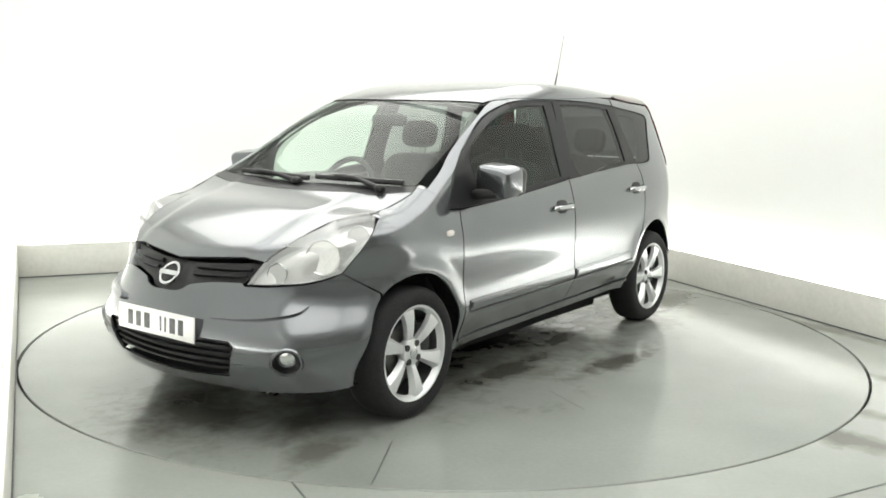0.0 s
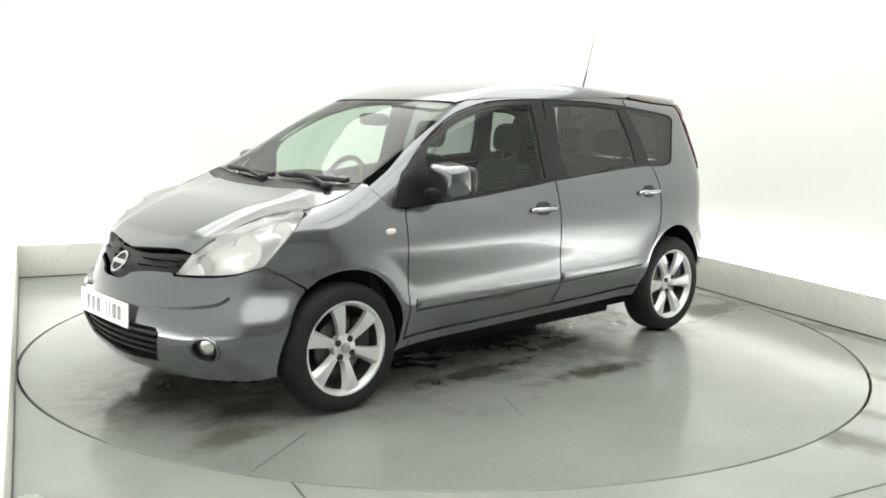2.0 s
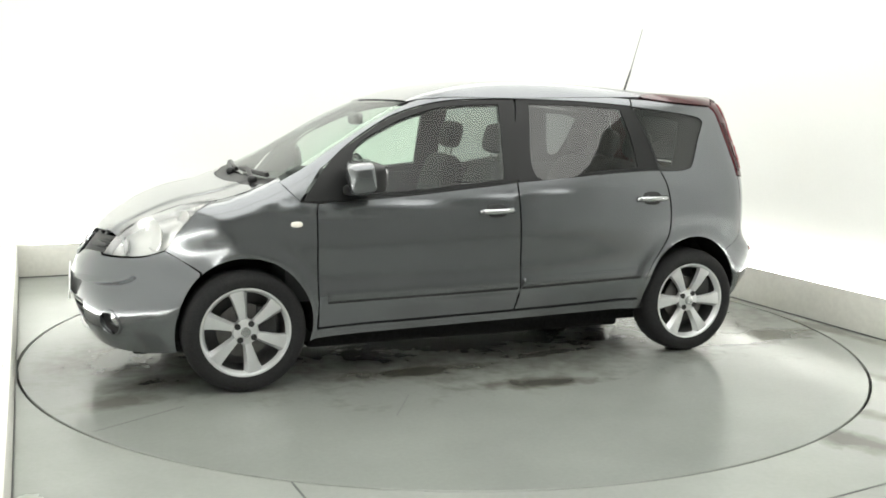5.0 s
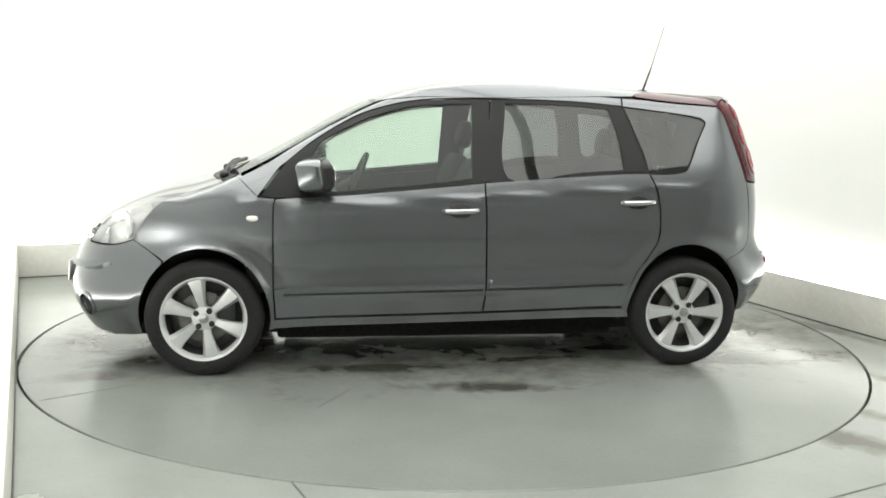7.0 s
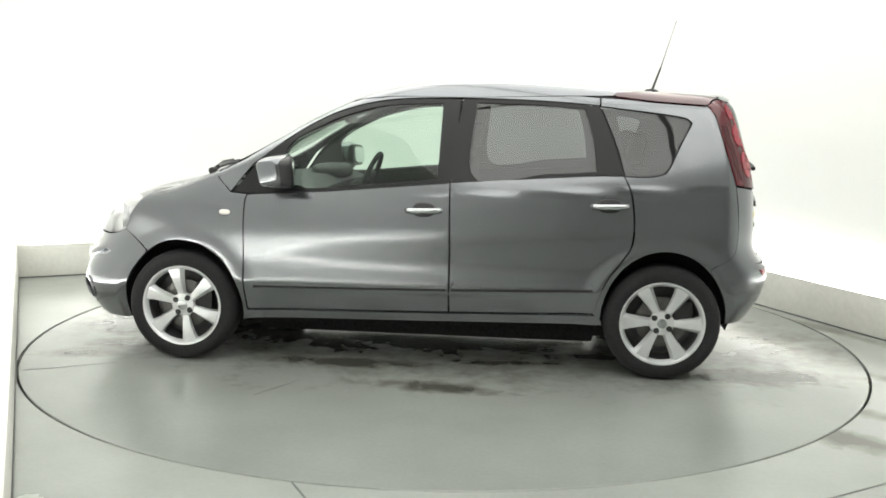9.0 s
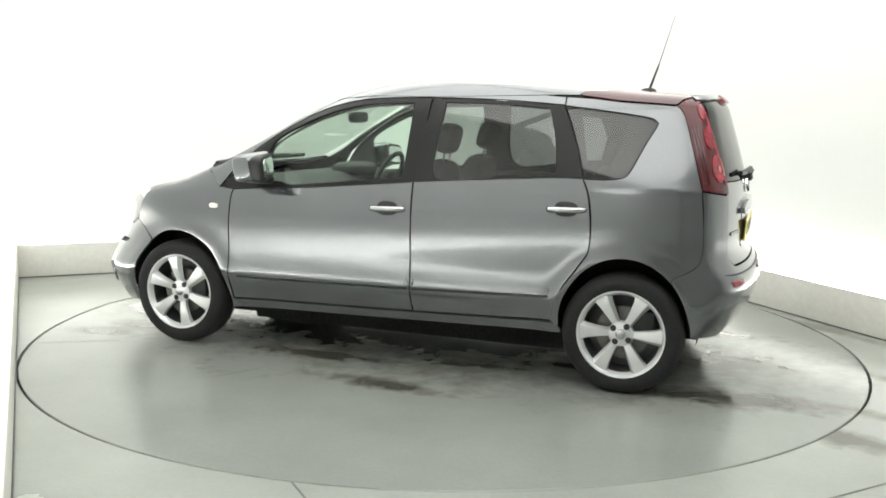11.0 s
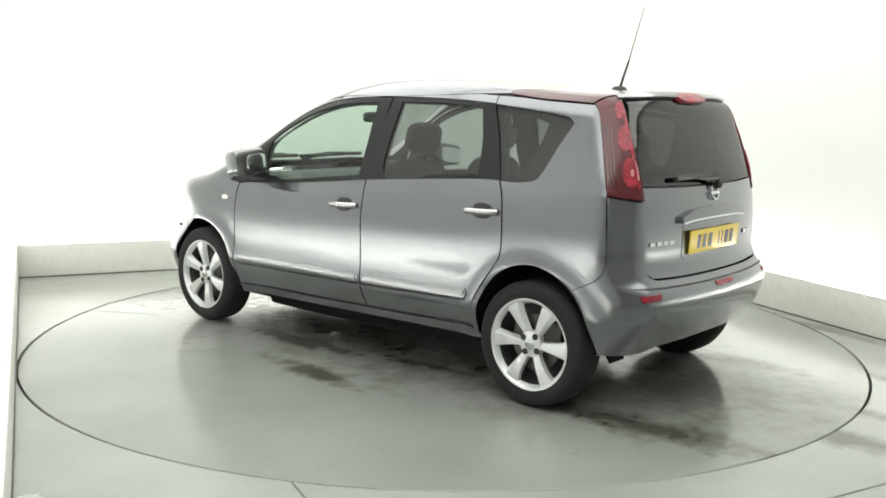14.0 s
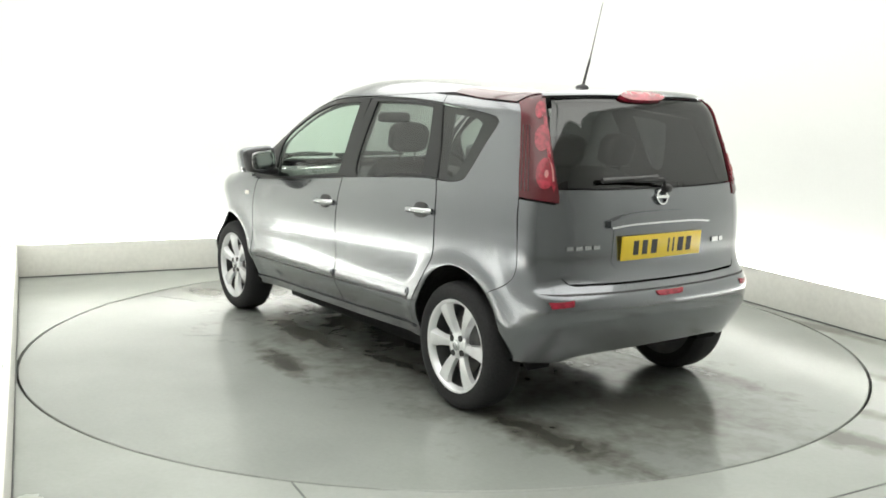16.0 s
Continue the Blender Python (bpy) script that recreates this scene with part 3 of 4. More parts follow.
def build_handle(car, x, z, right):
    p, n = on_skin("side", x, z)
    f = -1 if right else 1
    bm = puffed((0, 0, 0), (.060, .005, .038), .8)
    bmesh.ops.transform(bm, matrix=Matrix.Translation((x, f * (p.y + .002), z + .004)) @ pose(0, 0, 0, f * (math.degrees(math.asin(n.z))), 0, 0), verts=bm.verts)
    part("handle_recess", bm, BLACK, car)
    pts = [(x + .088, p.y + .002, z - .001), (x + .078, p.y + .022, z), (x + .04, p.y + .032, z + .001), (x - .04, p.y + .032, z + .003), (x - .078, p.y + .022, z + .004), (x - .09, p.y + .002, z + .004)]
    bm = tube([(a, f * b, c) for a, b, c in pts], .0150, 10)
    part("door_handle", bm, SILVER, car, "silver door handle")


def bar_on(car, name, kind, spots, mat, parent, size, lift=.004, label=""):
    """Small raised bars on the skin, as one badge."""
    bm = bmesh.new()
    for a, b, w, h in spots:
        p, n = on_skin(kind, a, b)
        u = Vector((0, 0, 1)).cross(n).normalized()
        w3 = n.cross(u)
        m = Matrix((u, w3, n)).transposed().to_4x4()
        m.translation = p + n * lift
        made = bmesh.ops.create_cube(bm, size=1, matrix=m @ Matrix.Diagonal((w, h, size, 1)))
    return part(name, bm, mat, parent, label, smooth=False)


def build_plate(car, kind, z, x, mat, tilt, name, label, y=0.0):
    plate = new(name)
    plate.parent = car
    tagged(plate, label)
    f = 1 if kind == "nose" else -1
    m = Matrix.Translation((x, y, z)) @ pose(0, 0, 0, 0, tilt, 0)
    bm = boxed((-.004, -.26, -.0555), (.004, .26, .0555), .002)
    bmesh.ops.transform(bm, matrix=m, verts=bm.verts)
    part("plate_sheet", bm, mat, plate)
    for yy, w in ((-.175, .045), (-.12, .05), (-.072, .014), (-.040, .014), (.055, .05), (.115, .045), (.172, .045)):
        bm = boxed((f * .004 - .001, yy * -f - w / 2 * .74, -.033), (f * .004 + .0015, yy * -f + w / 2 * .74, .033))
        bmesh.ops.transform(bm, matrix=m, verts=bm.verts)
        part("character_bar", bm, PLATE_INK, plate, smooth=False)
    return plate


def build_wiper(car, pts, parent_name="windscreen_wiper"):
    w = new(parent_name)
    w.parent = car
    part("arm", tube([pts[0], pts[1], pts[2]], .014, 8, .010), BLACK, w)
    part("blade", tube(pts[3:], .013, 6), BLACK, w)
    part("pivot", puffed(pts[0], (.025, .025, .02), .8), BLACK, w)


def build_car():
    car = new("car")
    tagged(car, "dark grey metallic five-door hatchback parked on the turntable", "car")
    F_ARCH = arc(1.375, .305, .335, .368, 52, 193)
    R_ARCH = arc(-1.226, .305, .328, .384, 138, 1)
    LAMP_EDGE = seen_from("front", [(52.9, .947), (51.8, .903), (48.3, .815), (43.2, .706)], "side")
    BUMPER_SEAM = seen_from("front", [(43.2, .706), (48.0, .658), (53.5, .606)], "side")
    BONNET_EDGE = [(1.495, .653), (1.38, .672), (1.258, .689)]
    WING_TOP = seen_from("top", BONNET_EDGE[::-1], "side")
    TAIL_OUT = [(51.0, 1.033), (52.2, 1.247), (53.3, 1.393), (54.8, 1.437)]
    TAIL_IN = [(45.7, 1.474), (43.6, 1.323), (40.4, 1.073), (40.0, 1.009)]
    CORNER = [(51.0, 1.030), (50.8, .85), (50.8, .73), (52.2, .672), (55.5, .632), (59.5, .600)]
    TAIL_SIDE = seen_from("rear", TAIL_OUT[::-1], "side")
    CORNER_SIDE = seen_from("rear", CORNER, "side")
    GATE_TOP = seen_from("rear", TAIL_IN, "tail")

    # wings, doors, sills and quarter panels
    pair("front_wing", "side", [[(1.016, .24), (1.024, .53), (1.021, .89), (1.012, .928)], [(1.012, .928), (1.097, .936)], [(1.097, .936), (1.20, 1.038)],
                                [(1.20, 1.038)] + WING_TOP, LAMP_EDGE, BUMPER_SEAM, F_ARCH], PAINT, car)
    front_doors = pair("front_door", "side", [[(1.012, .318), (1.020, .53), (1.017, .89), (1.008, .924)], [(1.008, .924), (.942, .931), (.583, .953), (.1, .996), (-.086, 1.014)],
                                              [(-.086, 1.014), (-.092, .8), (-.095, .5), (-.090, .318)], [(-.090, .318), (.4, .308), (1.012, .300)]], PAINT, car)
    rear_doors = pair("rear_door", "side", [[(-.096, .318), (-.1005, .5), (-.0975, .8), (-.0915, 1.015)], [(-.0915, 1.015), (-.61, 1.053), (-.863, 1.069), (-.994, 1.070)],
                                            [(-.994, 1.070), (-1.030, .987), (-1.050, .85), (-1.046, .72), (-1.005, .645), (-.925, .53), (-.885, .43), (-.862, .345)],
                                            [(-.862, .345), (-.5, .330), (-.096, .318)]], PAINT, car)
    sills = pair("sill", "side", [[(1.03, .238), (1.016, .296)], [(1.016, .296), (.4, .303), (-.5, .325), (-.862, .339)], [(-.862, .339), (-.905, .305), (-.912, .276)], [(-.912, .276), (0, .256), (1.03, .238)]], PAINT, car)
    pair("sill_edge", "side", [[(1.012, .284), (1.010, .293)], [(1.010, .293), (.4, .300), (-.5, .322), (-.866, .335)], [(-.866, .335), (-.872, .325)], [(-.872, .325), (-.5, .312), (.4, .290), (1.012, .284)]], PAINT, sills, lift=.009, thick=.012, inset=0, step=.02)
    pair("quarter_panel", "side", [[(-.858, .34), (-.89, .45), (-.93, .53), (-1.01, .645), (-1.051, .72), (-1.056, .85), (-1.036, .987), (-1.0, 1.068)],
                                   [(-1.0, 1.068), (-1.117, 1.068), (-1.195, 1.082), (-1.228, 1.115), (-1.292, 1.254), (-1.340, 1.350), (-1.315, 1.372), (-1.185, 1.394), (-.868, 1.430)],
                                   [(-.868, 1.430), (-.868, 1.472)], [(-.868, 1.472), (-1.0, 1.466), (-1.16, 1.452), (-1.385, 1.437)],
                                   TAIL_SIDE, CORNER_SIDE, R_ARCH], PAINT, car)
    pair("roof_rail", "side", [[(1.10, .940), (.985, 1.095), (.953, 1.117), (.809, 1.231), (.601, 1.354), (.42, 1.417), (.237, 1.450), (-.007, 1.461), (-.3, 1.461), (-.6, 1.452), (-.862, 1.434)],
                               [(-.862, 1.434), (-.862, 1.474)], [(-.862, 1.474), (-.6, 1.492), (-.3, 1.504), (0, 1.498), (.3, 1.470), (.46, 1.434), (.7, 1.318), (.9, 1.204), (1.05, 1.110), (1.195, 1.035)],
                               [(1.195, 1.035), (1.10, .940)]], PAINT, car, lift=-.0022)
    # window frames and side glass
    pane_f = [[(.80, .966), (.80, 1.185), (.6, 1.315), (.42, 1.382), (.24, 1.418), (-.03, 1.430)], [(-.03, 1.430), (-.018, 1.037)], [(-.018, 1.037), (.583, .976), (.80, .966)]]
    frames = pair("window_frame", "side", [[(1.088, .938), (.953, 1.113), (.809, 1.227), (.601, 1.350), (.42, 1.413), (.237, 1.446), (-.007, 1.457), (-.128, 1.457)], [(-.128, 1.457), (-.095, 1.019)],
                                           [(-.095, 1.019), (.1, 1.001), (.583, .958), (.942, .936), (1.088, .938)]], BLACK_GLOSS, front_doors, "black front window frame", holes=[pane_f], lift=-.004)
    pair("front_window", "side", pane_f, CLEAR_TINT, front_doors, "clear green-tinted side window", lift=-.010, sheet=True, inset=0)
    pane_r = [[(-.213, 1.436), (-.55, 1.430), (-.785, 1.412)], [(-.785, 1.412), (-.832, 1.25), (-.852, 1.093)], [(-.852, 1.093), (-.6, 1.076), (-.216, 1.047)]]
    pair("window_frame", "side", [[(-.138, 1.457), (-.3, 1.458), (-.6, 1.449), (-.862, 1.431)], [(-.862, 1.431), (-.946, 1.233), (-.994, 1.074)],
                                  [(-.994, 1.074), (-.863, 1.073), (-.61, 1.057), (-.104, 1.020)]], BLACK_GLOSS, rear_doors, "black rear window frame", holes=[pane_r], lift=-.004)
    pair("rear_side_window", "side", pane_r, DARK_TINT, rear_doors, "dark privacy side window", lift=-.010, sheet=True, inset=0)
    pair("quarter_window", "side", [[(-.870, 1.427), (-.953, 1.233), (-1.001, 1.074)], [(-1.001, 1.074), (-1.117, 1.073), (-1.19, 1.087), (-1.222, 1.117), (-1.287, 1.254), (-1.333, 1.348), (-1.312, 1.367), (-1.185, 1.389), (-.870, 1.427)]],
         DARK_TINT, car, "dark privacy quarter window", lift=-.006, sheet=True)
    pair("pillar_lining", "side", [[(1.06, .95), (.94, 1.10), (.80, 1.21), (.595, 1.34), (.415, 1.405), (.235, 1.44), (-.3, 1.452), (-.86, 1.43), (-1.2, 1.40), (-1.37, 1.38)], [(-1.37, 1.38), (-1.5, 1.1), (-1.55, 1.0)],
                                   [(-1.55, 1.0), (-1.0, 1.0), (0, .97), (.9, .90), (1.06, .95)]], LINING_DARK, car, "dark inner pillar lining", holes=[
        pane_f, [[(-.205, 1.440), (-.55, 1.434), (-.79, 1.416)], [(-.79, 1.416), (-.838, 1.25), (-.858, 1.085)], [(-.858, 1.085), (-.6, 1.068), (-.208, 1.04)]],
        [[(-.95, 1.39), (-1.12, 1.375), (-1.19, 1.35)], [(-1.19, 1.35), (-1.15, 1.22), (-1.10, 1.11)], [(-1.10, 1.11), (-1.02, 1.11), (-.95, 1.39)]]], lift=-.032, thick=.008, inset=0, step=.05)
    # rub strips
    for doors, x0, end, z0, z1, tip in ((front_doors, .972, -.076, .440, .456, .010), (rear_doors, -.108, -.842, .457, .478, .016)):
        xm, zm = (x0 + end) / 2, (z0 + z1) / 2 - .001
        # the black band paints the shade under each rub strip
        for nm, low, high, trim, mat, lift in (("strip_shade_band", -.014, .003, .0, BLACK, .002), ("rub_strip", .0, .046, .0, PAINT, .006), ("strip_crown", .012, .036, .012, PAINT, .011)):
            x1 = end + trim
            pair(nm, "side", [[(x0 - trim, z0 + low), (x0 - trim - .006, z0 + high)], [(x0 - trim - .006, z0 + high), (xm, zm + high), (x1, z1 + high)], [(x1, z1 + high), (x1 - .5 * tip, z1 + (.8 * high + .2 * low)), (x1 - tip, z1 + (high + low) / 2), (x1 - .5 * tip, z1 + (.2 * high + .8 * low)), (x1, z1 + low)],
                              [(x1, z1 + low), (xm, zm + low), (x0 - trim, z0 + low)]], mat, doors, lift=lift, thick=.010, inset=0)
    for right in (False, True):
        build_handle(front_doors[right], .045, .868, right)
        build_handle(rear_doors[right], -.925, .915, right)
        build_mirror(car, right)
        p, n = on_skin("side", 1.125, .832)
        f = -1 if right else 1
        part("side_indicator", puffed((1.125, f * (p.y + .002), .830), (.030, .008, .015), .8), AMBER, car, "small clear side indicator")

    # top: bonnet, cowl, windscreen, roof
    panel("bonnet", "top", [[(2.035, 0), (2.02, .12), (1.995, .26), (1.948, .447)], [(1.948, .447), (1.841, .505), (1.621, .566), (1.495, .653)],
                            BONNET_EDGE, [(1.258, .689), (1.325, .50), (1.375, .25), (1.39, 0)]], PAINT, car, both=True, step=.03, inset=.0005)
    pair("wing_shoulder", "top", [[(1.51, .648), (1.38, .668), (1.258, .684), (1.19, .67)], [(1.19, .67), (1.18, .755)], [(1.18, .755), (1.35, .768), (1.52, .765)]], PAINT, car, lift=-.0035, thick=.006, inset=0)
    panel("cowl", "top", [[(1.386, 0), (1.371, .25), (1.321, .50), (1.256, .686)], [(1.256, .686), (1.205, .675)], [(1.205, .675), (1.26, .45), (1.295, .2), (1.30, 0)]], BLACK, car, "black cowl", both=True, lift=-.001)
    panel("windscreen", "top", [[(1.298, 0), (1.293, .2), (1.258, .45), (1.200, .662)], [(1.200, .662), (.95, .635), (.7, .592), (.492, .528)], [(.492, .528), (.505, .25), (.51, 0)]], CLEAR_TINT, car, "clear windscreen", both=True, lift=-.004, sheet=True)
    gut = [(.475, .535), (.3, .575), (0, .596), (-.3, .600), (-.6, .598), (-.862, .590)]
    panel("roof", "top", [[(.50, 0), (.495, .25), (.475, .535)], gut, [(-.862, .590), (-1.0, .575), (-1.45, .492)], [(-1.45, .492), (-1.53, .3), (-1.56, 0)]], PAINT, car, both=True, step=.035)
    pair("roof_seam", "top", [[(.44, .505), (0, .555), (-.6, .560), (-1.0, .535), (-1.44, .45)], seen_from("side", [(-1.42, 1.425), (-1.0, 1.452), (-.6, 1.478), (0, 1.486), (.42, 1.43)], "top")], BLACK, car, "dark seam along the roof edge", lift=-.009, thick=.006, inset=0, step=.022)
    # tail: spoiler, tailgate, lamps, bumper
    panel("roof_spoiler", "tail", [[(0, 1.496), (.3, 1.491), (.515, 1.476)], [(.515, 1.476), (.53, 1.459)], [(.53, 1.459), (.3, 1.468), (0, 1.468)]], PAINT, car, both=True, lift=.012, thick=.07)
    panel("tailgate_window", "tail", [[(0, 1.468), (.3, 1.467), (.49, 1.462)], GATE_TOP[:3], [GATE_TOP[2], (.3, 1.066), (0, 1.064)]], DARKER_TINT, car, "dark privacy tailgate window", both=True, lift=-.002, sheet=True)
    panel("tailgate", "tail", [[(0, 1.060), (.3, 1.062), (.572, 1.069)], [(.572, 1.069), (.585, 1.0), (.592, .80), (.583, .71), (.54, .659)], [(.54, .659), (.3, .652), (0, .651)]], PAINT, car, both=True)
    tail_lamps = pair("tail_lamp", "rear", [TAIL_IN, [TAIL_IN[-1], TAIL_OUT[0]], TAIL_OUT, [TAIL_OUT[-1], (51, 1.462), TAIL_IN[0]]],
         LENS_RED, car, "dark red tail lamp", lift=.006, thick=.03)
    blade_low = seen_from("side", [(-.95, 1.474), (-1.16, 1.452), (-1.385, 1.438)], "top")
    blade_end = seen_from("rear", [(54.6, 1.440), (51, 1.464), (46.2, 1.474)], "top")
    pair("tail_lamp_blade", "top", [[blade_end[-1], (-1.25, .520), (-.95, .570)], blade_low, blade_end], LENS_DARK, car, "dark red lamp blade along the roof edge", lift=.009, thick=.02, step=.016)
    for a, z, ra, rz in ((46.9, 1.405, 1.5, .038), (45.6, 1.285, 2.3, .058), (44.2, 1.135, 2.6, .068)):
        bowls = pair("brake_light_bowl", "rear", [arc(a, z, ra, rz, 0, 342, 18)], LENS_BRIGHT, tail_lamps, "bright red brake light bowl", lift=.010, thick=.012, step=.014)
        # a pale disc paints a highlight on the lowest bowl
        if z < 1.2:
            pair("lens_highlight", "rear", [arc(a - .3, z - .002, .65, .018, 0, 336, 14)], PINK, bowls, "pale highlight painted on the lens", lift=.014, thick=.010, step=.010)
    pair("brake_light_lens", "rear", [[(46.2, 1.45), (45.6, 1.36), (44.6, 1.27), (43.4, 1.17), (42.6, 1.09), (41.6, 1.055)], [(41.6, 1.055), (41.2, 1.09), (42.6, 1.20), (44.2, 1.34), (45.4, 1.43), (46.2, 1.45)]], LENS_BRIGHT, tail_lamps, "bright red brake light edge", lift=.009, thick=.012, step=.014)
    pair("reversing_lens", "rear", [[(43.6, 1.205), (42.6, 1.15), (42.3, 1.10)], [(42.3, 1.10), (41.7, 1.10), (42.2, 1.16), (43.6, 1.205)]], PINK, tail_lamps, "pale reversing light lens", lift=.014, thick=.012, step=.010)
    for a in (48.6, 49.6, 50.6):
        pair("lens_rib", "rear", [[(a, 1.06), (a + .6, 1.22), (a + 1.3, 1.34)], [(a + 1.3, 1.34), (a + 1.05, 1.34), (a + .35, 1.22), (a - .25, 1.06)]], LENS_DARK, tail_lamps, lift=.0085, thick=.006, inset=0, step=.02)
    panel("high_brake_light", "tail", [[(0, 1.488), (.10, 1.486), (.15, 1.470)], [(.15, 1.470), (.11, 1.452), (0, 1.447)]], LENS_BRIGHT, car, "red high-level brake light", both=True, lift=.016, thick=.03)
    rear_bumper = panel("rear_bumper", "rear", [[(0, .645), (20, .646), (33, .650)], [(33, .650), (36.4, .657), (39.3, .71), (39.7, .85), (40.0, 1.003)], [(40.0, 1.003), (51.0, 1.027)], CORNER, seen_from("side", arc(-1.226, .305, .328, .384, 138, 181), "rear"),
                                  [(53.0, .30), (49, .300), (38, .300), (30, .325), (0, .335)]], PAINT, car, both=True)
    # black strip paints the shade along the bumper's crease
    panel("crease_shade", "rear", [[(0, .617), (20, .618), (38, .623), (44, .624)], [(44, .624), (38, .616), (20, .611), (0, .610)]], BLACK, rear_bumper, "dark strip that paints the shade of the bumper crease", both=True, lift=.0015, thick=.004, inset=0)
    pair("bumper_reflector", "rear", [[(42.0, .592), (35.1, .598)], [(35.1, .598), (35.1, .570)], [(35.1, .570), (41.0, .562)], [(41.0, .562), (42.0, .592)]], LENS_BRIGHT, rear_bumper, "red rear reflector", lift=.004, thick=.01, step=.015)
    panel("rear_fog_light", "rear", [[(0, .606), (6.4, .606)], [(6.4, .606), (5, .582), (0, .580)]], LENS_BRIGHT, rear_bumper, "red rear fog light", both=True, lift=.004, thick=.01, step=.015)
    panel("plate_recess", "tail", [[(0, .895), (.29, .890)], [(.29, .890), (.305, .74)], [(.305, .74), (.28, .715), (0, .712)]], PAINT, car, "painted number plate recess", both=True, lift=.002, thick=.006)
    panel("plate_garnish", "tail", [[(0, .962), (.2, .955), (.325, .925)], [(.325, .925), (.325, .895)], [(.325, .895), (.2, .905), (0, .908)]], PAINT, car, "painted handle strip above the plate", both=True, lift=.024, thick=.026)
    panel("garnish_edge", "tail", [[(0, .912), (.2, .909), (.318, .899)], [(.318, .899), (.318, .891), (.2, .901), (0, .904)]], CHROME, car, "bright lower edge of the handle strip", both=True, lift=.027, thick=.010, inset=0, step=.015)
    build_plate(car, "tail", .80, -1.758, PLATE_YELLOW, -4, "rear_number_plate", "yellow number plate with dark character bars")
    bar_on(car, "model_badge", "tail", [(.525 - .046 * i, .812, .034, .017) for i in range(4)], SILVER, car, .004, label="chrome lettering shown as plain bars")
    bar_on(car, "trim_badge", "tail", [(-.40, .80, .05, .022), (-.45, .80, .03, .022)], CHROME, car, .004, label="small chrome badge")
    for kind, z, nm in (("tail", 1.02, "tail_emblem"), ("nose", .675, "nose_emblem")):
        p, n = on_skin(kind, 0, z)
        m = Matrix.Translation(p + n * (.010 if kind == "tail" else -.004)) @ n.to_track_quat("Y", "Z").to_matrix().to_4x4()
        em = new(nm)
        em.parent = car
        tagged(em, "round chrome emblem with a bar across")
        size = .037 if kind == "tail" else .058
        bm = lathe([(size, -.006), (size, .006), (size * .78, .006), (size * .78, -.006)], 36, True)
        bmesh.ops.transform(bm, matrix=m, verts=bm.verts)
        part("ring", bm, CHROME, em)
        bm = boxed((-size * 1.12, -.004, -size * .2), (size * 1.12, .009, size * .2), .003)
        bmesh.ops.transform(bm, matrix=m, verts=bm.verts)
        part("bar", bm, CHROME, em)

    # nose: bumper, intake, grille, lamps
    intake = [[(-16.5, .436), (0, .442), (16.5, .436), (19.8, .434)], [(19.8, .434), (20.8, .415), (18.8, .275)], [(18.8, .275), (0, .260), (-18.8, .275)], [(-18.8, .275), (-20.8, .415), (-19.8, .434), (-16.5, .436)]]
    fog = [arc(0, 0, 1, 1, 0, 360, 16)[:-1]]
    fogs = [[[(f * 31.9 + 3.4 * a, .353 + .056 * b) for a, b in fog[0]]] for f in (1, -1)]
    bumper = panel("front_bumper", "front", [[(0, .612), (3.5, .612), (6, .625), (7.5, .645), (14, .664), (20.6, .668)], [(20.6, .668), (21.3, .654), (30, .656), (37, .670), (43.2, .7045)], [(43.2, .7045), (48, .6565), (53.0, .606)],
                                    [(53.0, .606)] + seen_from("side", arc(1.375, .305, .335, .368, 50, -14), "front"), [(47.8, .215), (40, .20), (28, .205), (16, .21), (0, .21)]], PAINT, car, holes=[intake] + fogs, both=True)
    panel("lower_intake", "front", intake, BLACK, bumper, "black lower air intake", lift=-.05, thick=.01, inset=-.01)
    bm = bmesh.new()
    lip = [p - n * .012 for p, n in (on_skin("front", a, .252) for a in range(-20, 21, 4))]
    edge = lip + [Vector((1.80, lip[-1].y, .252)), Vector((1.80, lip[0].y, .252))]
    rows = [[bm.verts.new(v + Vector((0, 0, d))) for v in edge] for d in (0, -.014)]
    bm.faces.new(rows[0]), bm.faces.new(rows[1])
    for i in range(len(edge)):
        k = (i + 1) % len(edge)
        bm.faces.new((rows[0][i], rows[0][k], rows[1][k], rows[1][i]))
    part("intake_tray", bm, BLACK, bumper, smooth=False)
    for z in (.30, .335, .37, .405):
        panel("intake_slat", "front", [[(-19, z - .006), (0, z - .010), (19, z - .006)], [(19, z - .006), (19.3, z + .006)], [(19.3, z + .006), (0, z + .002), (-19.3, z + .006)]], BLACK_GLOSS, bumper, lift=-.018, thick=.02, inset=0, step=.02)
    grille = panel("grille", "front", [[(0, .745), (8, .747), (14, .755), (25.2, .763)], [(25.2, .763), (20.6, .672)], [(20.6, .672), (14, .668), (7.5, .648), (6, .628), (3.5, .616), (0, .616)]], BLACK, car, "black grille", both=True, lift=-.030, thick=.01)
    for z, e in ((.728, 22), (.700, 21)):
        for f in (1, -1):
            panel("grille_bar", "front", [[(f * 6.5, z - .011), (f * 14, z - .009), (f * e, z - .007)], [(f * e, z - .007), (f * e, z + .006)], [(f * e, z + .006), (f * 14, z + .005), (f * 6.5, z + .003)]], BLACK_GLOSS, grille, lift=-.010, thick=.02, inset=0, step=.02)
    lamp = [[(21.6, .660), (25.4, .764), (31.4, .843), (42.4, .926)], [(42.4, .926), (48, .943), (52.9, .947)], [(52.9, .947), (51.8, .903), (48.3, .815), (43.2, .706)], [(43.2, .706), (37.2, .674), (30, .662), (21.6, .660)]]
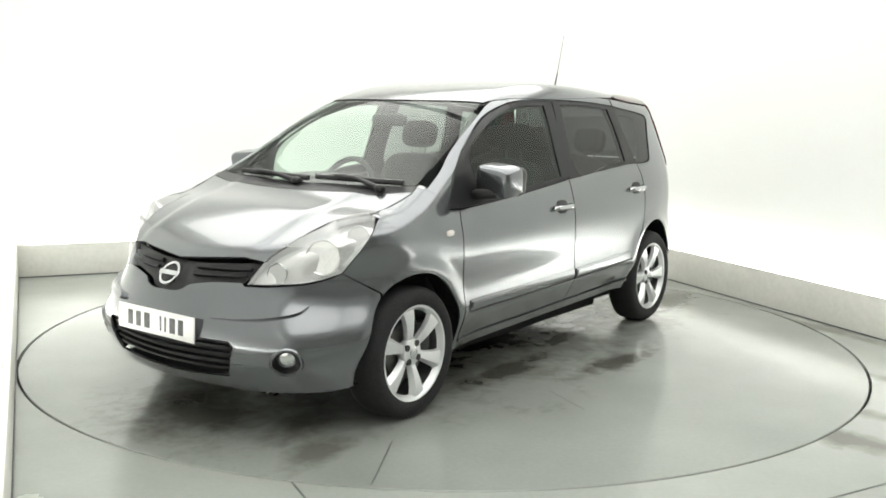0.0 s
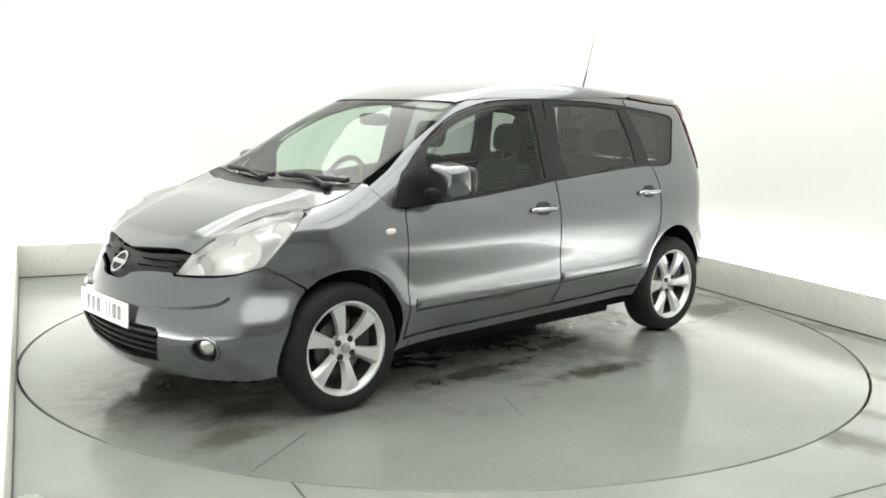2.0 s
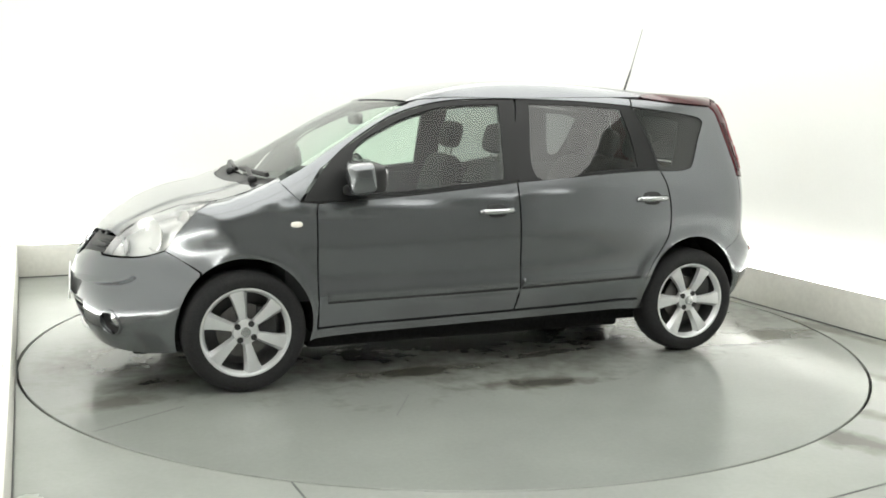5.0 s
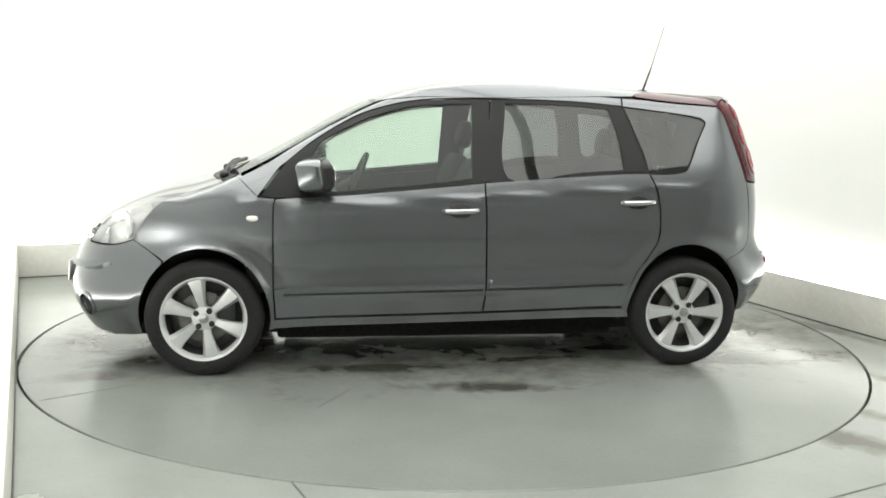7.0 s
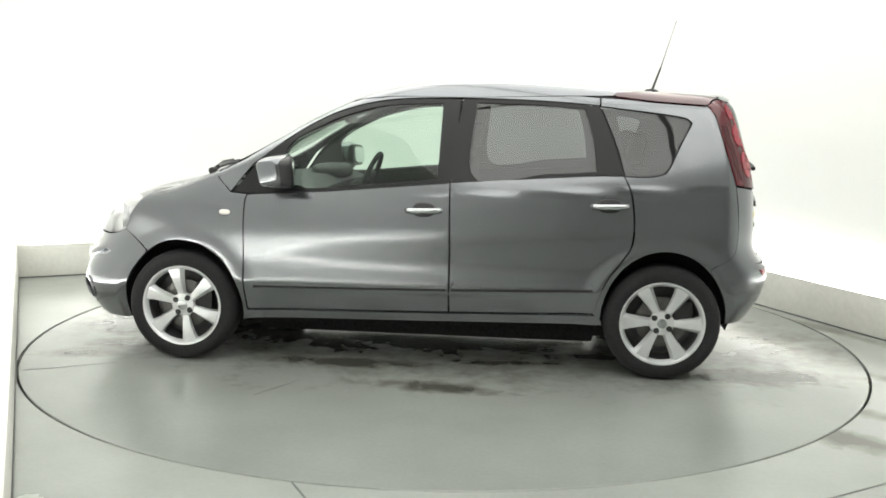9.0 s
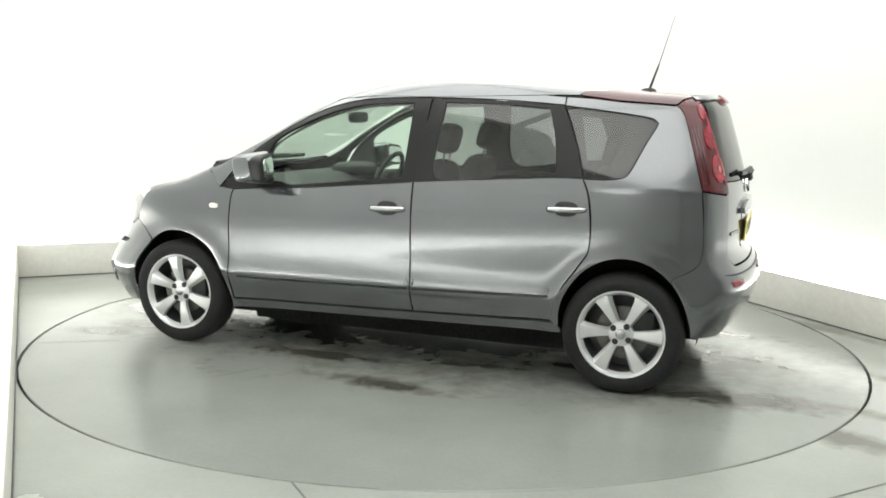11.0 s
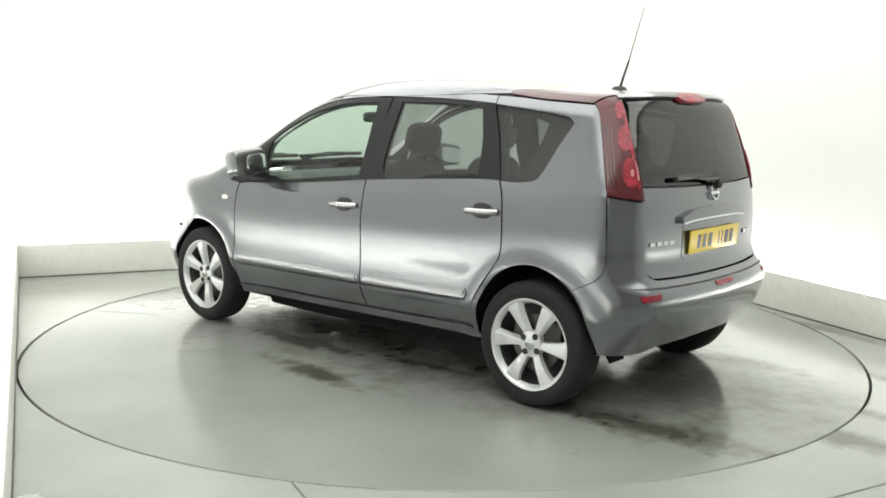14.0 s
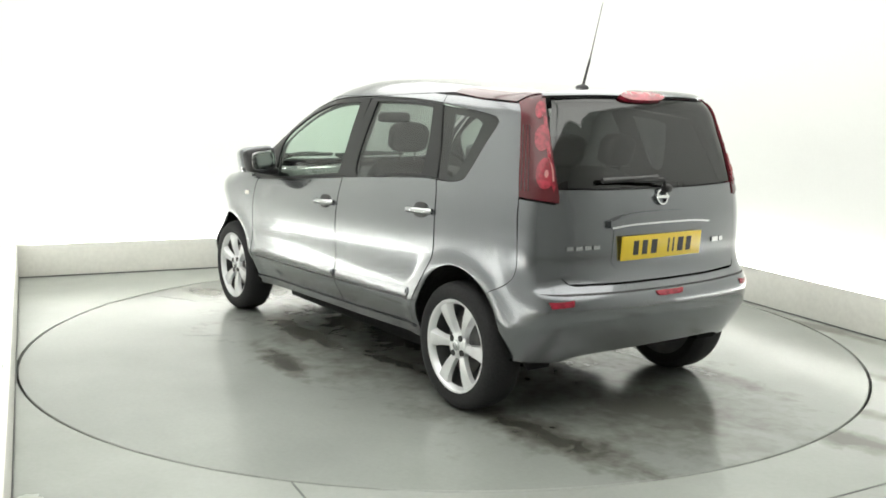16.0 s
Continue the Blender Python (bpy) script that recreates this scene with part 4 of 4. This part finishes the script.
    lamps = pair("headlamp", "front", lamp, REFLECTOR, car, "clear headlamp with a silver reflector", lift=-.045, thick=-.044, tray=True, inset=.003)
    pair("lamp_cover", "front", lamp, LAMP_COVER, lamps, "clear headlamp cover", lift=.001, sheet=True, inset=.001)
    for f in (1, -1):
        for nm, a, z, r, depth in (("main_beam_bowl", 27.5, .705, .045, .012), ("dip_beam_bowl", 38.0, .775, .075, .012), ("indicator_bowl", 46.5, .86, .05, .012)):
            p, n = on_skin("front", a, z)
            n = (n * .4 + Vector((.9, .25, .05))).normalized()
            bm = lathe([(r, .0), (r * 1.06, .004), (r, .006), (r * .8, -.012), (r * .45, -.03), (.0005, -.036)], 28)
            m = Matrix.Translation(p - n * .042) @ n.to_track_quat("Y", "Z").to_matrix().to_4x4()
            bmesh.ops.transform(bm, matrix=m, verts=bm.verts)
            if f < 0:
                bmesh.ops.scale(bm, vec=(1, -1, 1), verts=bm.verts)
            part(nm, bm, LAMP_BOWL if nm == "main_beam_bowl" else REFLECTOR, lamps[f < 0])
        p, n = on_skin("front", 31.9, .353)
        m = Matrix.Translation(p - n * .02) @ n.to_track_quat("Y", "Z").to_matrix().to_4x4()
        for nm, prof, mat in (("fog_lamp_recess", [(.062, .018), (.055, -.006), (.046, -.020), (.0005, -.022), (.0005, -.03), (.062, -.03)], BLACK), ("fog_lamp_bezel", [(.070, .012), (.066, .022), (.059, .024), (.055, .016), (.058, -.01)], PAINT), ("fog_lamp", [(.036, -.022), (.035, -.010), (.022, -.004), (.0005, -.002)], CHROME)):
            bm = lathe(prof, 28, nm != "fog_lamp")
            bmesh.ops.transform(bm, matrix=m, verts=bm.verts)
            if f < 0:
                bmesh.ops.scale(bm, vec=(1, -1, 1), verts=bm.verts)
            part(nm, bm, mat, bumper)
    pair("bumper_strip", "front", [[(15.0, .520), (25, .524), (33, .545), (35.8, .575)], [(35.8, .575), (33, .572), (25, .550), (15.0, .544)]], PAINT, bumper, lift=.020, thick=.022, inset=0, step=.012)
    build_plate(car, "nose", .468, 2.176, PLATE_WHITE, -2, "front_number_plate", "white number plate with dark character bars")

    # underside and wheel wells
    part("underbody", boxed((-1.22, -.56, .165), (1.90, .56, .36), .03), LINER, car, "dark underbody")
    # low box added to block light that crosses under the car
    part("underfloor_light_block", boxed((-.88, -.555, .130), (1.02, .555, .345), .03), LINER, car)
    for x in (1.375, -1.226):
        for f in (1, -1):
            bm = bmesh.new()
            spots = [(x + .352 * math.cos(radians(t)), .305 + .396 * math.sin(radians(t))) for t in range(-8, 189, 7)]
            a = [bm.verts.new((u, f * (on_skin("side", u, v)[0].y - .016), v)) for u, v in spots]
            b = [bm.verts.new((u, f * .50, v)) for u, v in spots]
            for i in range(len(a) - 1):
                bm.faces.new((a[i], a[i + 1], b[i + 1], b[i]))
            bm.faces.new(b)
            part("wheel_well", bm, LINER, car)
            build_wheel(car, x + .003, f, 82 if x > 0 else 63)
    # cabin
    part("cabin_floor", boxed((-.82, -.72, .34), (1.0, .72, .40), .02), DASH, car)
    part("boot_floor", boxed((-1.5, -.48, .36), (-.80, .48, .42), .02), DASH, car)
    for f in (1, -1):
        pts = [(1.0, .75), (.9, .92), (-.05, .985), (-.95, 1.03), (-1.25, 1.03), (-1.25, .80), (-.82, .74), (-.82, .42), (1.0, .42)]
        bm = bmesh.new()
        vs = [[bm.verts.new((x, f * w, z)) for x, z in pts] for w in (.70, .665)]
        for i in range(len(pts)):
            bm.faces.new((vs[0][i], vs[0][(i + 1) % len(pts)], vs[1][(i + 1) % len(pts)], vs[1][i]))
        bm.faces.new(vs[0]), bm.faces.new(vs[1])
        part("door_lining", bm, DASH, car)
        build_seat(car, .22, f * .36)
    build_seat(car, -.72, 0, .62, True)
    bm = bmesh.new()
    prof = [(1.22, .96), (1.0, .985), (.80, .975), (.70, .93), (.70, .75), (.80, .60), (1.05, .42), (1.22, .42)]
    vs = [[bm.verts.new((x - .06 * (abs(w) / .7) ** 2, w, z)) for x, z in prof] for w in (-.70, -.45, -.2, 0, .2, .45, .70)]
    for p, q in zip(vs, vs[1:]):
        for i in range(len(prof)):
            bm.faces.new((p[i], p[(i + 1) % len(prof)], q[(i + 1) % len(prof)], q[i]))
    bm.faces.new(vs[0]), bm.faces.new(vs[-1])
    part("dashboard", bm, DASH, car, "dark dashboard", angle=35)
    part("instrument_hood", puffed((.80, -.36, .985), (.12, .17, .05), .6), DASH, car)
    steer = new("steering_wheel")
    steer.parent = car
    m = Matrix.Translation((.56, -.36, .93)) @ pose(0, 0, 0, 0, 0, 90) @ pose(0, 0, 0, -24, 0, 0)
    bm = lathe([(.185 + .016 * math.cos(a), .016 * math.sin(a)) for a in (2 * math.pi * i / 10 for i in range(10))], 40, True)
    bmesh.ops.transform(bm, matrix=m, verts=bm.verts)
    part("rim", bm, DASH, steer)
    bm = puffed((0, .0, 0), (.075, .03, .065), .6)
    box(bm, (-.175, -.012, -.02), (.175, .012, .02), 0)
    box(bm, (-.02, -.012, -.175), (.02, .012, 0), 0)
    bmesh.ops.transform(bm, matrix=m, verts=bm.verts)
    part("hub", bm, DASH, steer)
    part("steering_column", tube([(.57, -.36, .92), (.80, -.36, .82)], .04, 12), DASH, steer)
    part("rear_view_mirror", puffed((.60, 0, 1.335), (.02, .12, .035), .5), BLACK, car, "black rear-view mirror")
    panel("headlining", "top", [[(.45, 0), (.44, .25), (.42, .50)], [(.42, .50), (0, .555), (-.5, .56), (-1.2, .50)], [(-1.2, .50), (-1.45, .3), (-1.47, 0)]], LINING, car, "pale headlining", both=True, lift=-.03, thick=.01, step=.08)
    part("parcel_shelf", boxed((-1.55, -.60, .98), (-1.12, .60, 1.0), .006), DASH, car)
    # aerial and wipers
    aer = new("aerial")
    aer.parent = car
    part("aerial_base", puffed((-1.185, .005, 1.513), (.045, .022, .022), .9), BLACK, aer)
    part("aerial_stalk", tube([(-1.19, .005, 1.525), (-1.235, .005, 1.66)], .007, 8, .005), BLACK, aer)
    part("aerial_rod", tube([(-1.235, .005, 1.66), (-1.31, .005, 1.925)], .0030, 6, .0016), STEEL, aer)
    for spots in (((1.285, .52, .012), (1.270, .36, .032), (1.262, .22, .030), (1.222, .61, .018), (1.258, .38, .020), (1.272, .10, .020)),
                  ((1.315, .00, .012), (1.290, -.18, .032), (1.268, -.32, .030), (1.288, .06, .018), (1.275, -.20, .020), (1.238, -.47, .020))):
        build_wiper(car, [p + n * up for (p, n), up in ((on_skin("top", x, y), up) for x, y, up in spots)])
    build_wiper(car, [(-1.742, -.03, 1.06), (-1.762, .02, 1.10), (-1.749, .20, 1.105), (-1.755, .05, 1.115), (-1.745, .20, 1.11), (-1.722, .36, 1.105)], "tailgate_wiper")
    return car


the_car = build_car()


# ---- the turn ----
def motions():
    rows = [(0.0, 234.55), (.5, 232.82), (1.0, 230.04), (1.5, 226.69), (2.0, 223.05), (2.5, 219.5), (3.0, 216.0), (3.5, 212.5), (4.0, 209.0), (5.0, 202.2), (6.0, 195.3), (6.5, 191.9),
            (7.0, 188.4), (7.5, 185.0), (8.0, 181.65), (8.5, 178.15), (9.0, 174.7), (10.0, 167.5), (11.0, 160.4), (11.5, 156.9), (12.0, 153.5), (12.5, 149.98), (13.0, 146.5), (13.5, 143.05),
            (14.0, 139.55), (14.5, 136.15), (15.0, 132.65), (15.5, 129.2), (16.0, 125.65)]
    walk(the_table, [(t, pose(RING_AT.x, RING_AT.y, 0, 0, 0, a)) for t, a in rows])
    parked = pose(0, .0235, 0, 0, 0, -.64)  # the car stands a little askew on the table
    walk(the_car, [(t, pose(0, 0, 0, 0, 0, a) @ parked) for t, a in rows])


motions()
